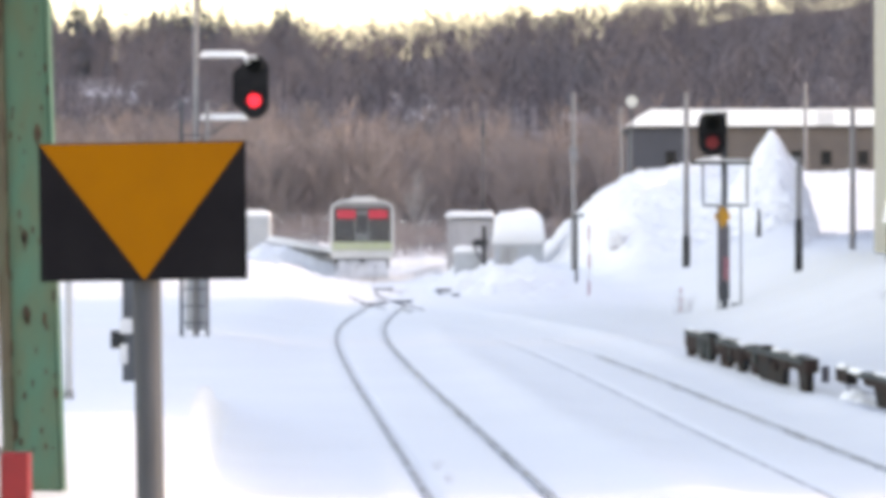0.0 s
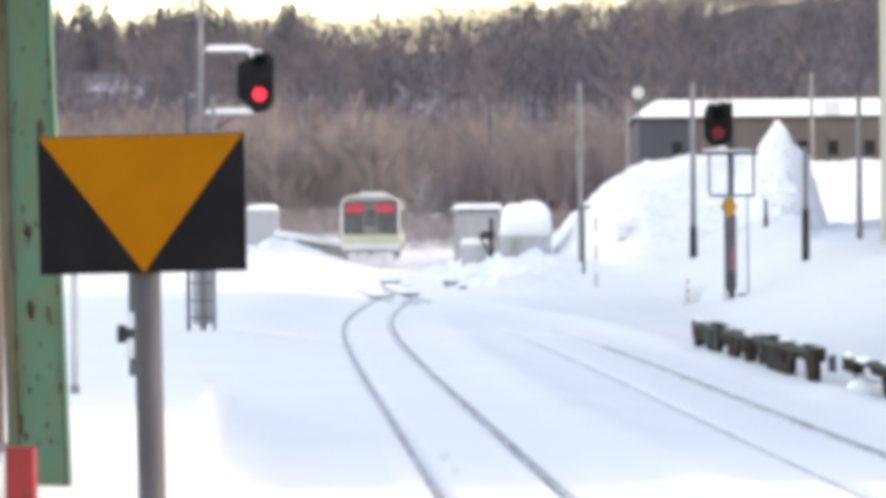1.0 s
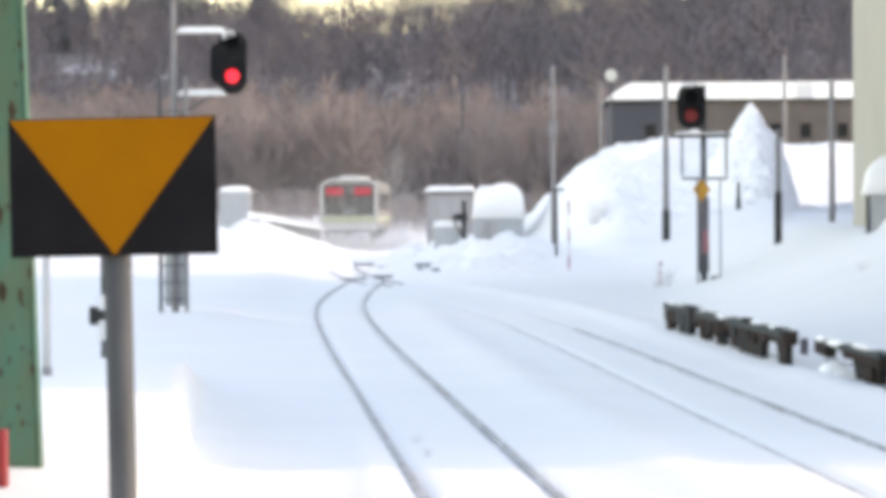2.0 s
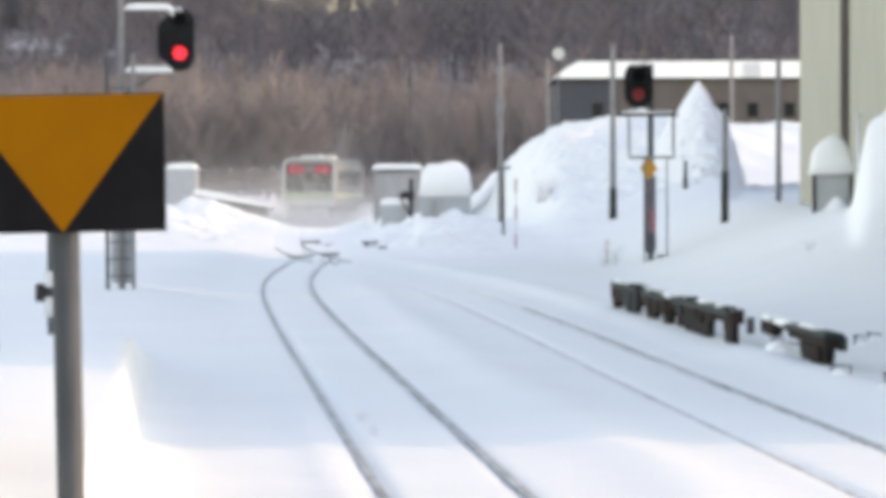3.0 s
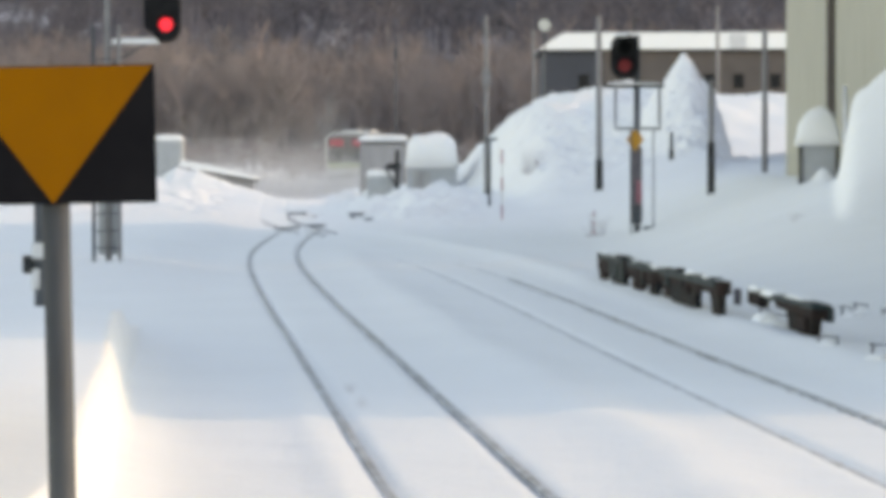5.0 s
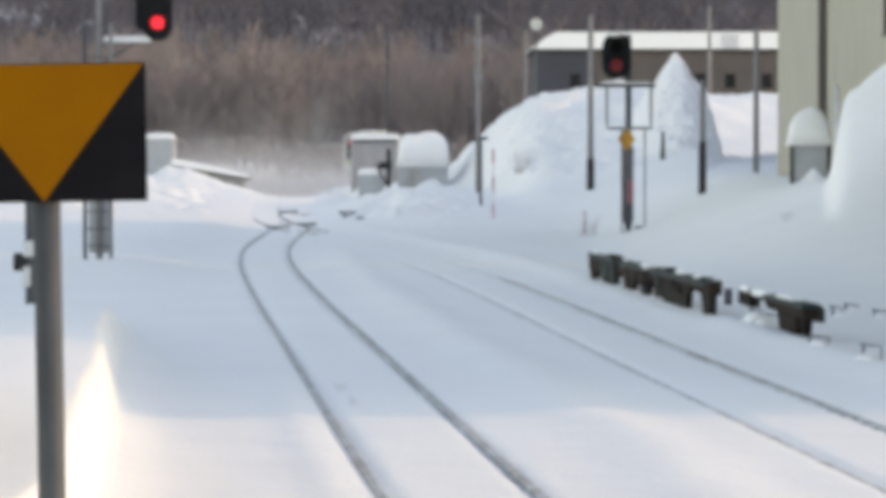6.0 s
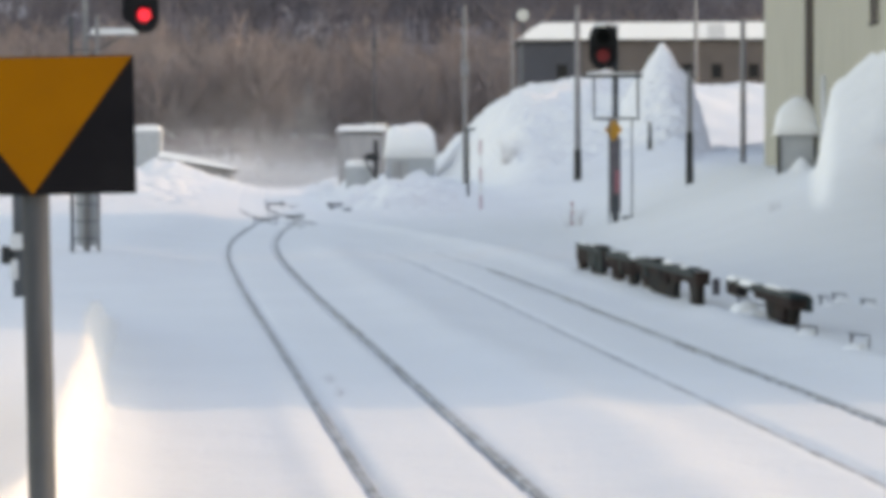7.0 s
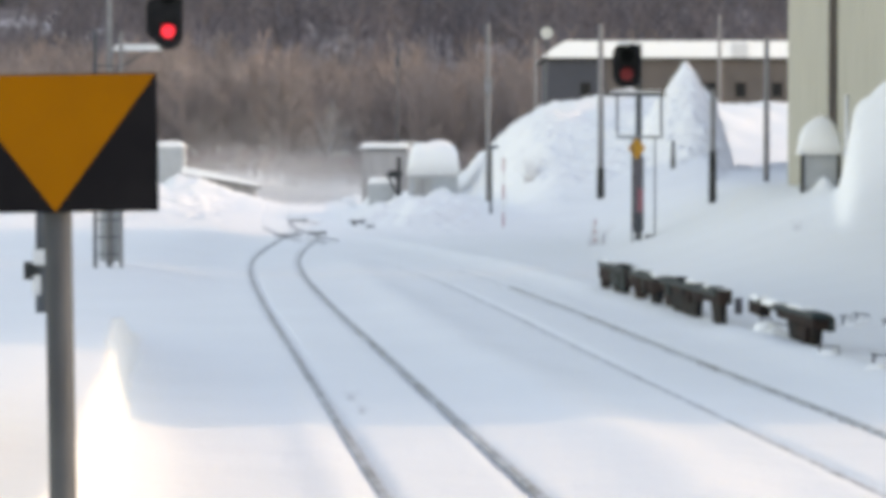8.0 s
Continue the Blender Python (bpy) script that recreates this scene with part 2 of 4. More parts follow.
def ground_height(x, y):
    x, y = np.broadcast_arrays(np.asarray(x, float), np.asarray(y, float))
    m, s = main_line(y), side_line(y)
    z = np.full(x.shape, -0.02)
    # broad unevenness away from the rails
    off = np.minimum(np.abs(x - m), np.abs(x - s))
    z = z + 0.018 * lumps(x, y, 3.1, 1.0) * smooth_step(0.9, 2.0, off) + 0.004 * lumps(x, y, 0.7, 4.0)
    # a ridge left by the plough between the two tracks, and one beyond the second
    gap = smooth_step(2.6, 3.2, m - s)
    z = z + gap * 0.07 * np.exp(-((x - s - 1.7 + 0.06 * np.sin(y * 0.6)) / 0.45) ** 2)
    z = z + 0.028 * np.exp(-((x - s + 0.86) / 0.16) ** 2) * smooth_step(45, 30, y)
    z = z + 0.12 * np.exp(-((x - m - 1.85) / 0.5) ** 2) * smooth_step(120, 95, y)
    # the snow-covered platform with its ramp
    edge = s - 2.46 + 0.05 * lumps(x * 0, y, 3.0, 2.0)
    z = z + (0.60 * smooth_step(0.06, -0.06, x - edge) + (0.05 + 0.015 * lumps(x, y, 1.6, 6.0)) * smooth_step(0.0, -0.9, x - edge)) * smooth_step(50, 37, y)
    z = z + 0.07 * smooth_step(0.60, -0.05, x - edge) ** 1.4 * smooth_step(50, 37, y)
    z = z + 0.22 * smooth_step(-1.0, -3.0, x - s) * smooth_step(58, 70, y)
    # left: sunlit drifts
    z = z + (0.45 + 0.25 * lumps(x, y, 4.0, 3.0)) * smooth_step(-1.8, -5.0, x - np.minimum(m, s)) * smooth_step(112, 150, y)
    # right: a bank that climbs towards the building, and piles of cleared snow
    z = z + 1.55 * smooth_step(3.2, 9.6, x) * smooth_step(40, 85, y) * smooth_step(400, 200, y)
    z = z + (0.35 + 0.3 * smooth_step(8, 3, x) + 0.1 * lumps(x, y, 2.0, 8.0)) * smooth_step(2.0, 5.5, x - m) * smooth_step(108, 140, y) * smooth_step(400, 250, y)
    z = z + smooth_step(10.9, 12.4, x) * (3.1 + 0.25 * lumps(x, y, 1.0, 16.0)) * np.exp(-((y - 176) / np.where(y < 176, 7.5, 12.0)) ** 2) * smooth_step(34, 20, x)
    crest_y = 156 - 4 * smooth_step(0.0, 3.5, x)
    ridge = smooth_step(-0.9, 4.2, x) ** 0.68 * np.exp(-((y - crest_y) / np.where(y < crest_y, 4.6 + 10.4 * smooth_step(0.3, 4.0, x), 9.0)) ** 2)
    z = z + ridge * (3.1 + 0.75 * smooth_step(9, 4.5, x) + 0.3 * lumps(x, y, 1.7, 5.0)) * smooth_step(0.0745, 0.0712, x / np.maximum(y, 1.0))
    rough = smooth_step(0.05, 0.4, ridge)
    z = z + rough * (0.08 * lumps(x, y, 0.55, 12.0) + 0.42 * (chunks(x, y, 1.3, 1.0) - 0.5) + 0.30 * (chunks(x, y, 0.6, 2.0) - 0.5) + 0.14 * (chunks(x, y, 0.28, 3.0) - 0.5))
    cone = np.sqrt(((x - 8.95) / np.where(x > 8.95, 0.78, 1.0)) ** 2 + ((y - 141) / 3.4) ** 2)
    z = np.maximum(z, 6.13 - 1.52 * np.sqrt(cone ** 2 + 0.006) - 3.5 * np.clip(x - 10.2, 0, 3) + 0.05 * lumps(x, y, 0.5, 7.0) + 0.34 * (chunks(x, y, 0.34, 4.0) - 0.5) + 0.16 * (chunks(x, y, 0.17, 5.0) - 0.5))
    side = x / np.maximum(y, 1.0)
    heap = smooth_step(0.1040, 0.1098, side) * (1.75 + 75 * np.clip(side - 0.108, 0, 0.03) + 0.06 * lumps(x, y, 0.6, 9.0) + 0.3 * (chunks(x, y, 0.5, 6.0) - 0.5))
    z = z + heap * smooth_step(70.0, 84.0, y) * smooth_step(92.0, 88.5, y)
    z = z + 0.42 * np.exp(-((x - 9.22) / 0.22) ** 2 - ((y - 91.3) / 0.6) ** 2)
    z = z + 0.75 * np.exp(-((x + 11.6) / 2.6) ** 2 - ((y - 174) / 5.0) ** 2) + 0.4 * np.exp(-((x + 7.6) / 1.5) ** 2 - ((y - 168) / 4.0) ** 2) * 0.5
    z = z + 0.62 * np.exp(-((x + 0.55) / 0.7) ** 2 - ((y - 147.6) / 1.2) ** 2)
    # snow thrown up in clods on both sides of the points
    off = np.abs(x - m)
    spoil = smooth_step(1.2, 3.0, off) * smooth_step(12.0, 6.0, off) * smooth_step(108, 128, y) * smooth_step(215, 185, y) * smooth_step(2.0, 0.0, x)
    z = z + spoil * (0.55 * (chunks(x, y, 1.6, 8.0) - 0.45) + 0.34 * (chunks(x, y, 0.7, 9.0) - 0.5) + 0.16 * (chunks(x, y, 0.32, 10.0) - 0.5))
    # open ground beyond, then the wooded hillside
    z = z + 1.6 * smooth_step(240, 330, y)
    hill = np.clip(y - 330, 0, None)
    rise = 0.075 + 0.03 * smooth_step(-10, 160, x * 400 / np.maximum(y, 1))
    bearing = x / np.maximum(y, 1.0)
    crest = 35 + 15.5 * smooth_step(-0.06, -0.005, bearing) + 40 * smooth_step(0.0, 0.10, bearing)
    z = z + np.minimum(hill * rise, crest + 3 * lumps(x, y, 60, 2.0)) + smooth_step(330, 500, y) * 3 * lumps(x, y, 45, 1.5)
    # wheel flange grooves beside each rail
    for c, span in ((m, 330), (s, 112)):
        for side in (-1, 1):
            d = x - c - side * GAUGE / 2
            inner = -side * d
            deep = 1.0 if span < 200 else 0.8 - 0.55 * smooth_step(60, 82, y) * smooth_step(110, 100, y)
            deep = deep * (0.85 + 0.3 * lumps(x * 0.3, y, 0.45, 21.0 + side) + 0.2 * lumps(x * 0.3, y, 1.7, 31.0 + side))
            z = z - deep * 0.036 * np.exp(-((inner - 0.045) / 0.045) ** 2) * (y < span)
            z = z - deep * 0.026 * np.exp(-(d / 0.07) ** 2) * (y < span)
    return z


def clearing(x, y):
    """How open the woods are on the hillside: one in the snowy clearings, nought elsewhere."""
    side = x / np.maximum(y, 1.0) + 0.003 * np.sin(y * 0.09)
    wide = np.maximum(smooth_step(0.011, 0.006, np.abs(side + 0.031)), smooth_step(0.014, 0.008, np.abs(side + 0.121)))
    pale = 0.55 * smooth_step(0.016, 0.006, np.abs(side - 0.052)) * smooth_step(500, 530, y) * smooth_step(620, 580, y)
    return np.maximum(wide * smooth_step(570, 600, y) * smooth_step(710, 685, y), pale)


def build_ground():
    xs = np.concatenate([-16.0 - np.geomspace(0.3, 700, 40)[::-1], np.arange(-16.0, -9.2, 0.13), np.arange(-9.2, 6.6, 0.05), np.arange(6.6, 15.0, 0.1), 15.0 + np.geomspace(0.2, 700, 46)])
    ys = np.concatenate([np.linspace(-60, 18, 30), np.arange(18.5, 30, 0.4), np.arange(30, 120, 0.55), np.arange(120, 132, 0.5), np.arange(132, 160, 0.16), np.arange(160, 176, 0.5), np.arange(176, 200, 0.8), np.arange(200, 260, 3), np.geomspace(262, 1500, 90)])
    gx, gy = np.meshgrid(xs, ys)
    gz = ground_height(gx, gy)
    nx, ny = len(xs), len(ys)
    i = np.arange((ny - 1) * nx).reshape(ny - 1, nx)[:, :-1].ravel()
    faces = np.stack([i, i + 1, i + nx + 1, i + nx], 1)
    me = bpy.data.meshes.new("ground")
    me.from_pydata(np.stack([gx, gy, gz], -1).reshape(-1, 3).tolist(), [], faces.tolist())
    me.materials.append(SNOW)
    me.materials.append(BRUSH)
    me.materials.append(SNOWY_BRUSH)
    rough = np.where(gy > 345, np.where(clearing(gx, gy) < 0.5, 1, 2), 0)[:-1, :-1].ravel().astype(np.int32)
    me.polygons.foreach_set("material_index", rough)
    me.polygons.foreach_set("use_smooth", np.ones(len(faces), bool))
    me.update()
    return tagged(new("ground", me), "deep ploughed snow over a railway yard, hillside beyond", "snow", kind="structure")


build_ground()


def floor_at(x, y):
    return float(ground_height(x, y))


# ---------------------------------------------------------------- rails
def rail(line, side, y0, y1, label, mat, sink):
    """One rail as a swept head, web and foot along a track's line."""
    bm = bmesh.new()
    profile = [(-0.033, 0.0), (-0.029, 0.014), (0.029, 0.014), (0.033, 0.0), (0.033, -0.03), (0.01, -0.045), (0.01, -0.12), (0.06, -0.14), (-0.06, -0.14), (-0.01, -0.12), (-0.01, -0.045), (-0.033, -0.03)]
    rows = []
    for y in np.arange(y0, y1 + 0.01, 1.5):
        x = float(line(y)) + side * GAUGE / 2
        rows.append([bm.verts.new((x + px, y, pz - sink)) for px, pz in profile])
    for a, b in zip(rows, rows[1:]):
        for k in range(len(profile)):
            q = (k + 1) % len(profile)
            bm.faces.new((a[k], a[q], b[q], b[k]))
    bm.faces.new(rows[0])
    bm.faces.new(rows[-1][::-1])
    bmesh.ops.recalc_face_normals(bm, faces=bm.faces)
    return tagged(part("rail", bm, mat), label, "rail", kind="structure")


for side in (-1, 1):
    near_mat, near_sink = (FROSTED_RAIL, 0.05) if side < 0 else (STEEL_RAIL, 0.032)
    rail(main_line, side, -20, 67.0, "frosted steel rail half buried in packed snow", near_mat, near_sink)
    rail(main_line, side, 67.3, 104.5, "frosted steel rail almost buried in packed snow", FROSTED_RAIL, 0.046)
    rail(main_line, side, 105, 136.0, "dark bare rail cleared of snow at the points", PURPLE_GREY, 0.026)
    rail(main_line, side, 136.5, 320, "frosted steel rail half buried in packed snow", FROSTED_RAIL, 0.06)
    rail(side_line, side, -20, 110.5, "worn steel rail in a groove of packed snow", STEEL_RAIL, 0.03)


def crossing_piece(x, y, length, turn, label):
    t = thing("crossing_rail", (x, y, 0.0), label, "rail", "crossing rails", turn=turn)
    part("rail_head", boxed(-0.04, 0.04, 0, length, -0.08, 0.005, bevel=0.012), FROSTED_RAIL, t)
    part("check_rail", boxed(0.12, 0.19, length * 0.15, length * 0.8, -0.08, 0.0, bevel=0.012), CAGE, t)
    return t


for x, y, length, turn in ((-5.35, 131, 9, -5), (-3.55, 101, 6, 7), (-4.75, 112, 8, 4)):
    crossing_piece(x, y, length, turn, "dark bare switch rails cleared of snow")


def point_machine(x, y, w):
    z = floor_at(x, y)
    t = thing("point_machine", (x, y, z), "dark iron point machine poking out of the snow", "point machine", "point machines")
    part("case", boxed(-w / 2, w / 2, -0.35, 0.35, -0.15, 0.16, bevel=0.04), CAGE, t)
    part("lid", boxed(-w / 2 + 0.05, w / 2 - 0.05, -0.3, 0.3, 0.13, 0.17, bevel=0.02), GALV, t)


point_machine(-4.828, 142, 0.4)
point_machine(-2.736, 121, 0.28)


def switch_rod(x0, x1, y, rise, label):
    """A stretcher bar across the points: a rod, its clamps and a crust of ice."""
    mid = (x0 + x1) / 2
    z = floor_at(mid, y)
    t = thing("switch_rod", (mid, y, z), label, "switch rod", "switch rods")
    half = (x1 - x0) / 2
    part("rod", rodded((-half, 0, rise * 0.5), (half, 0.25, rise * 0.4), 0.03), PURPLE_GREY, t)
    part("rod", rodded((-half * 0.8, 0.5, rise * 0.45), (half * 0.9, 0.4, rise * 0.5), 0.026), PURPLE_GREY, t)
    for f in (-0.7, -0.1, 0.55):
        part("clamp", boxed(half * f - 0.07, half * f + 0.07, -0.1, 0.5, -0.1, rise * (0.7 + 0.25 * f), bevel=0.02), CAGE, t, "frosted iron clamp")


switch_rod(-6.133, -5.396, 137, 0.13, "dark iron stretcher bars across the cleared points")
switch_rod(-4.490, -3.929, 114, 0.11, "dark iron stretcher bars across the cleared points")
switch_rod(-5.362, -4.645, 111, 0.08, "dark iron stretcher bars across the cleared points")
switch_rod(-3.567, -2.501, 126, 0.06, "iron rods half sunk in the snow")


# ---------------------------------------------------------------- platform things
def warning_sign():
    d = 11.0
    z0 = floor_at(-1.2, d)
    t = thing("warning_sign", (-1.188, d, z0), "black board with an orange-yellow downward triangle on a grey post", "sign")
    t.matrix_basis = pose(-1.161, d, z0, 0, -0.9, 0)
    cx, w, top, low = -0.003, 0.623, 2.526 - z0, 2.111 - z0
    part("board", boxed(cx - w / 2, cx + w / 2, -0.004, 0.006, low, top, bevel=0.002), BLACK, t, "black square board")
    part("triangle", plate([(cx - w / 2 + 0.004, top - 0.003), (cx + 0.002, low + 0.001), (cx + w / 2 - 0.004, top - 0.003)], -0.009, -0.0045), YELLOW, t, "orange-yellow triangle pointing down")
    part("post", rodded((0, 0.055, -0.4), (0, 0.055, top - 0.05), 0.042, sides=20), GALV, t, "weathered grey steel post", smooth=True)
    for z in (low + 0.1, top - 0.12):
        part("bracket", boxed(-0.06, 0.06, 0.006, 0.03, z - 0.02, z + 0.02, bevel=0.004), GALV, t)
        part("bolt", rodded((-0.05, 0.0, z), (-0.05, 0.05, z), 0.007), GALV, t)


def canopy_pillar():
    d = 22.0
    x0 = -3.033
    z0 = floor_at(x0, d)
    t = thing("canopy_pillar", (x0, d, z0), "rusty green painted steel platform pillar standing in snow", "pillar")
    h = 4.2
    # a tapering, slightly leaning column of old rails riveted together
    lean = -0.12
    def column(xa, xb, ya, yb, top_scale):
        bm = bmesh.new()
        rows = []
        for k in range(9):
            f = k / 8
            s = 1 + (top_scale - 1) * f
            o = lean * f
            rows.append([bm.verts.new((o + px * s, py, h * f - 0.3 * (1 - f))) for px, py in ((xa, ya), (xb, ya), (xb, yb), (xa, yb))])
        for a, b in zip(rows, rows[1:]):
            for i in range(4):
                bm.faces.new((a[i], a[(i + 1) % 4], b[(i + 1) % 4], b[i]))
        bm.faces.new(rows[0][::-1])
        bm.faces.new(rows[-1])
        bmesh.ops.recalc_face_normals(bm, faces=bm.faces)
        bmesh.ops.bevel(bm, geom=[e for e in bm.edges if abs(e.verts[0].co.z - e.verts[1].co.z) > 0.3], offset=0.008, segments=2, affect="EDGES")
        return bm
    part("column", column(-0.12, 0.165, -0.02, 0.13, 0.86), GREEN, t)
    part("flange", column(-0.185, -0.115, -0.05, 0.16, 0.86), material("dull_green_paint", (0.06, 0.085, 0.055), 0.7, second=(0.09, 0.07, 0.05), scale=5, amount=0.7, grain=0.004, stretch=(1, 1, 0.3)), t, "dull green flange streaked with rust")
    part("flange", column(0.166, 0.178, -0.03, 0.14, 0.86), GREEN, t)
    rng = random.Random(5)
    for k in range(60):
        z = rng.uniform(0.05, 3.4)
        f = z / h
        x = lean * f + rng.choice((-0.09, -0.02, 0.06, 0.12)) + rng.uniform(-0.03, 0.03)
        r = rng.uniform(0.004, 0.017) * (2.0 if k % 7 == 0 else 1)
        pts = [(x + r * rng.uniform(0.4, 0.9) * math.cos(a * 0.9), z + r * rng.uniform(1.0, 3.0) * math.sin(a * 0.9)) for a in range(7)]
        part("rust_patch", plate(pts, -0.026, -0.0215), RUST, t, "flaked patch of brown rust")
    # rust that has run down the seam between flange and column
    for k in range(12):
        z, n = rng.uniform(0.1, 3.2), rng.uniform(0.08, 0.35)
        o, q = lean * z / h, lean * (z + n) / h
        x, w = rng.choice((-0.165, -0.125, -0.115, -0.108)) + rng.uniform(-0.008, 0.008), rng.uniform(0.003, 0.009)
        part("rust_streak", plate([(o + x - w, z), (o + x + w * 0.6, z + 0.02), (q + x + w, z + n), (q + x - w * 0.5, z + n + 0.02)], -0.058, -0.0535), RUST, t, "dark run of rust")
    return t


def red_box():
    d = 20.5
    x = -2.927
    z = floor_at(x, d)
    t = thing("red_box", (x, d, z), "small red and white box on the snowy platform", "box")
    part("case", boxed(-0.09, 0.07, -0.08, 0.08, -0.1, 1.015 - z, bevel=0.012), RED, t)
    part("white_band", boxed(-0.125, -0.091, -0.075, 0.075, -0.1, 0.986 - z, bevel=0.008), WHITE, t, "white side strip")


def unseen_canopy():
    """Unseen light blockers: a roof on the green pillar over the platform, by the camera, and a wall behind."""
    t = thing("unseen_canopy", (-4.6, -2.0, 4.62), "unseen green steel canopy laden with snow, added to block skylight", "canopy")
    part("roof_deck", boxed(-2.2, 2.3, -28, 25, 0.0, 0.12), material("brown_soffit", (0.12, 0.10, 0.08), 0.8, second=(0.09, 0.075, 0.06), scale=2, grain=0.004), t)
    part("snow_layer", snow_dome(4.6, 53.2, 0.5, 41, 14), SNOW_CAP, t, "layer of snow").location = (0.05, -1.5, 0.12)
    for y in (-20, -12, -4, 4, 12, 20, 24.0):
        part("cross_beam", boxed(-2.1, 2.2, y - 0.08, y + 0.08, -0.22, 0.0), GREEN, t)
    # unseen wall, added to cut the light from behind the camera
    house = thing("rear_light_block", (-4.6, -31.0, 0.0), "unseen plain dark wall behind the platform, added to block light", "building")
    part("wall", boxed(-9, 10, -3, 0, -0.5, 7.5), BROWN_WALL, house)
    part("roof", boxed(-9.3, 10.3, -3.3, 0.3, 7.5, 7.8), DARK_STEEL, house)


warning_sign()
unseen_canopy()
canopy_pillar()
red_box()


def station_end_wall():
    """The end of the shelter beside the pillar: a pale post of the platform building."""
    d = 24.0
    x = -3.596
    z = floor_at(x, d)
    t = thing("shelter_post", (x, d, z), "grey weathered post behind the green pillar", "post")
    part("post_body", boxed(-0.07, 0.04, -0.07, 0.07, -0.3, 4.4, bevel=0.01), BROWN_WALL, t)
    part("foot", boxed(-0.12, 0.12, -0.12, 0.12, -0.3, 0.12, bevel=0.02), CONCRETE, t)


station_end_wall()


def thin_pole():
    d = 34.0
    x = -4.373
    z = floor_at(x, d)
    t = thing("platform_post", (x, d, z), "slim pale grey steel post on the snowy platform", "post")
    part("shaft", rodded((0, 0, -0.3), (0, 0, 2.3 - z), 0.036, 0.034, 12), CABINET, t, smooth=True)
    part("cap", rodded((0, 0, 2.29 - z), (0, 0, 2.33 - z), 0.04, 0.03, 12), GALV, t)
    part("collar", rodded((0, 0, -0.05), (0, 0, 0.08), 0.05, 0.045, 12), CAGE, t)


def phone_post():
    d = 43.0
    x = -4.790
    z = floor_at(x, d)
    t = thing("equipment_post", (x, d, z), "grey steel post with a small telephone box", "post")
    top = 2.379 - z
    part("shaft", boxed(-0.099, 0.053, -0.06, 0.06, -0.3, top, bevel=0.01), GALV, t)
    part("equipment_box", boxed(-0.232, -0.093, -0.12, 0.1, 0.871 - z, 1.082 - z, bevel=0.015), DARK_STEEL, t, "dark little equipment box")
    part("lamp_head", boxed(-0.119, 0.026, -0.17, -0.06, 1.043 - z, 1.228 - z, bevel=0.02), PALE_STEEL, t, "pale hood")
    part("conduit", rodded((-0.079, -0.09, 0.692 - z), (-0.079, -0.09, 0.924 - z), 0.05), PALE_STEEL, t)


thin_pole()
phone_post()


# ---------------------------------------------------------------- signals
def lamp_head(t, x, z, y, w, h, lit, lit_index, count, raised=0.0):
    """A signal head: rounded backing plate, a hooded lens for each light."""
    outline = []
    r = w / 2
    for k in range(13):
        a = math.pi * k / 12
        outline.append((x + r * math.cos(a), z + h / 2 - r + r * math.sin(a)))
    for k in range(13):
        a = math.pi + math.pi * k / 12
        outline.append((x + r * math.cos(a), z - h / 2 + r + r * math.sin(a)))
    head = part("backing_board", plate(outline, y - 0.03, y + 0.03), SIGNAL_BLACK, t, "black rounded backing board")
    part("lamp_case", boxed(x - w * 0.3, x + w * 0.3, y + 0.03, y + 0.3, z - h * 0.4, z + h * 0.4, bevel=0.03), SIGNAL_BLACK, t)
    step = (h - w) / max(1, count - 1)
    for k in range(count):
        lz = z - h / 2 + w / 2 + k * step + raised
        on = k == lit_index
        part("lens", rodded((x, y - 0.05, lz), (x, y - 0.03, lz), w * 0.225, sides=20), lit if on else LENS_DARK, head, "glowing red lens" if on else "unlit lens")
        bm = bmesh.new()
        rows = []
        for j in range(13):
            a = radians(-10 + 200 * j / 12)
            rr = w * 0.33
            rows.append([bm.verts.new((x + q * math.cos(a), yy, lz + q * math.sin(a))) for q, yy in ((rr, y - 0.03), (rr * 0.97, y - 0.26), (rr * 0.92, y - 0.26), (rr * 0.95, y - 0.03))])
        for a, b in zip(rows, rows[1:]):
            for i in range(4):
                bm.faces.new((a[i], a[(i + 1) % 4], b[(i + 1) % 4], b[i]))
        part("hood", bm, SIGNAL_BLACK if on else HOOD_GREY, head, "black sun hood", smooth=True)
    part("snow_cap", snow_dome(w * 0.5, 0.26, 0.05, 2.0), SNOW_CAP, t, "lump of snow").location = (x - w * 0.12, y + 0.08, z + h / 2 - 0.03)


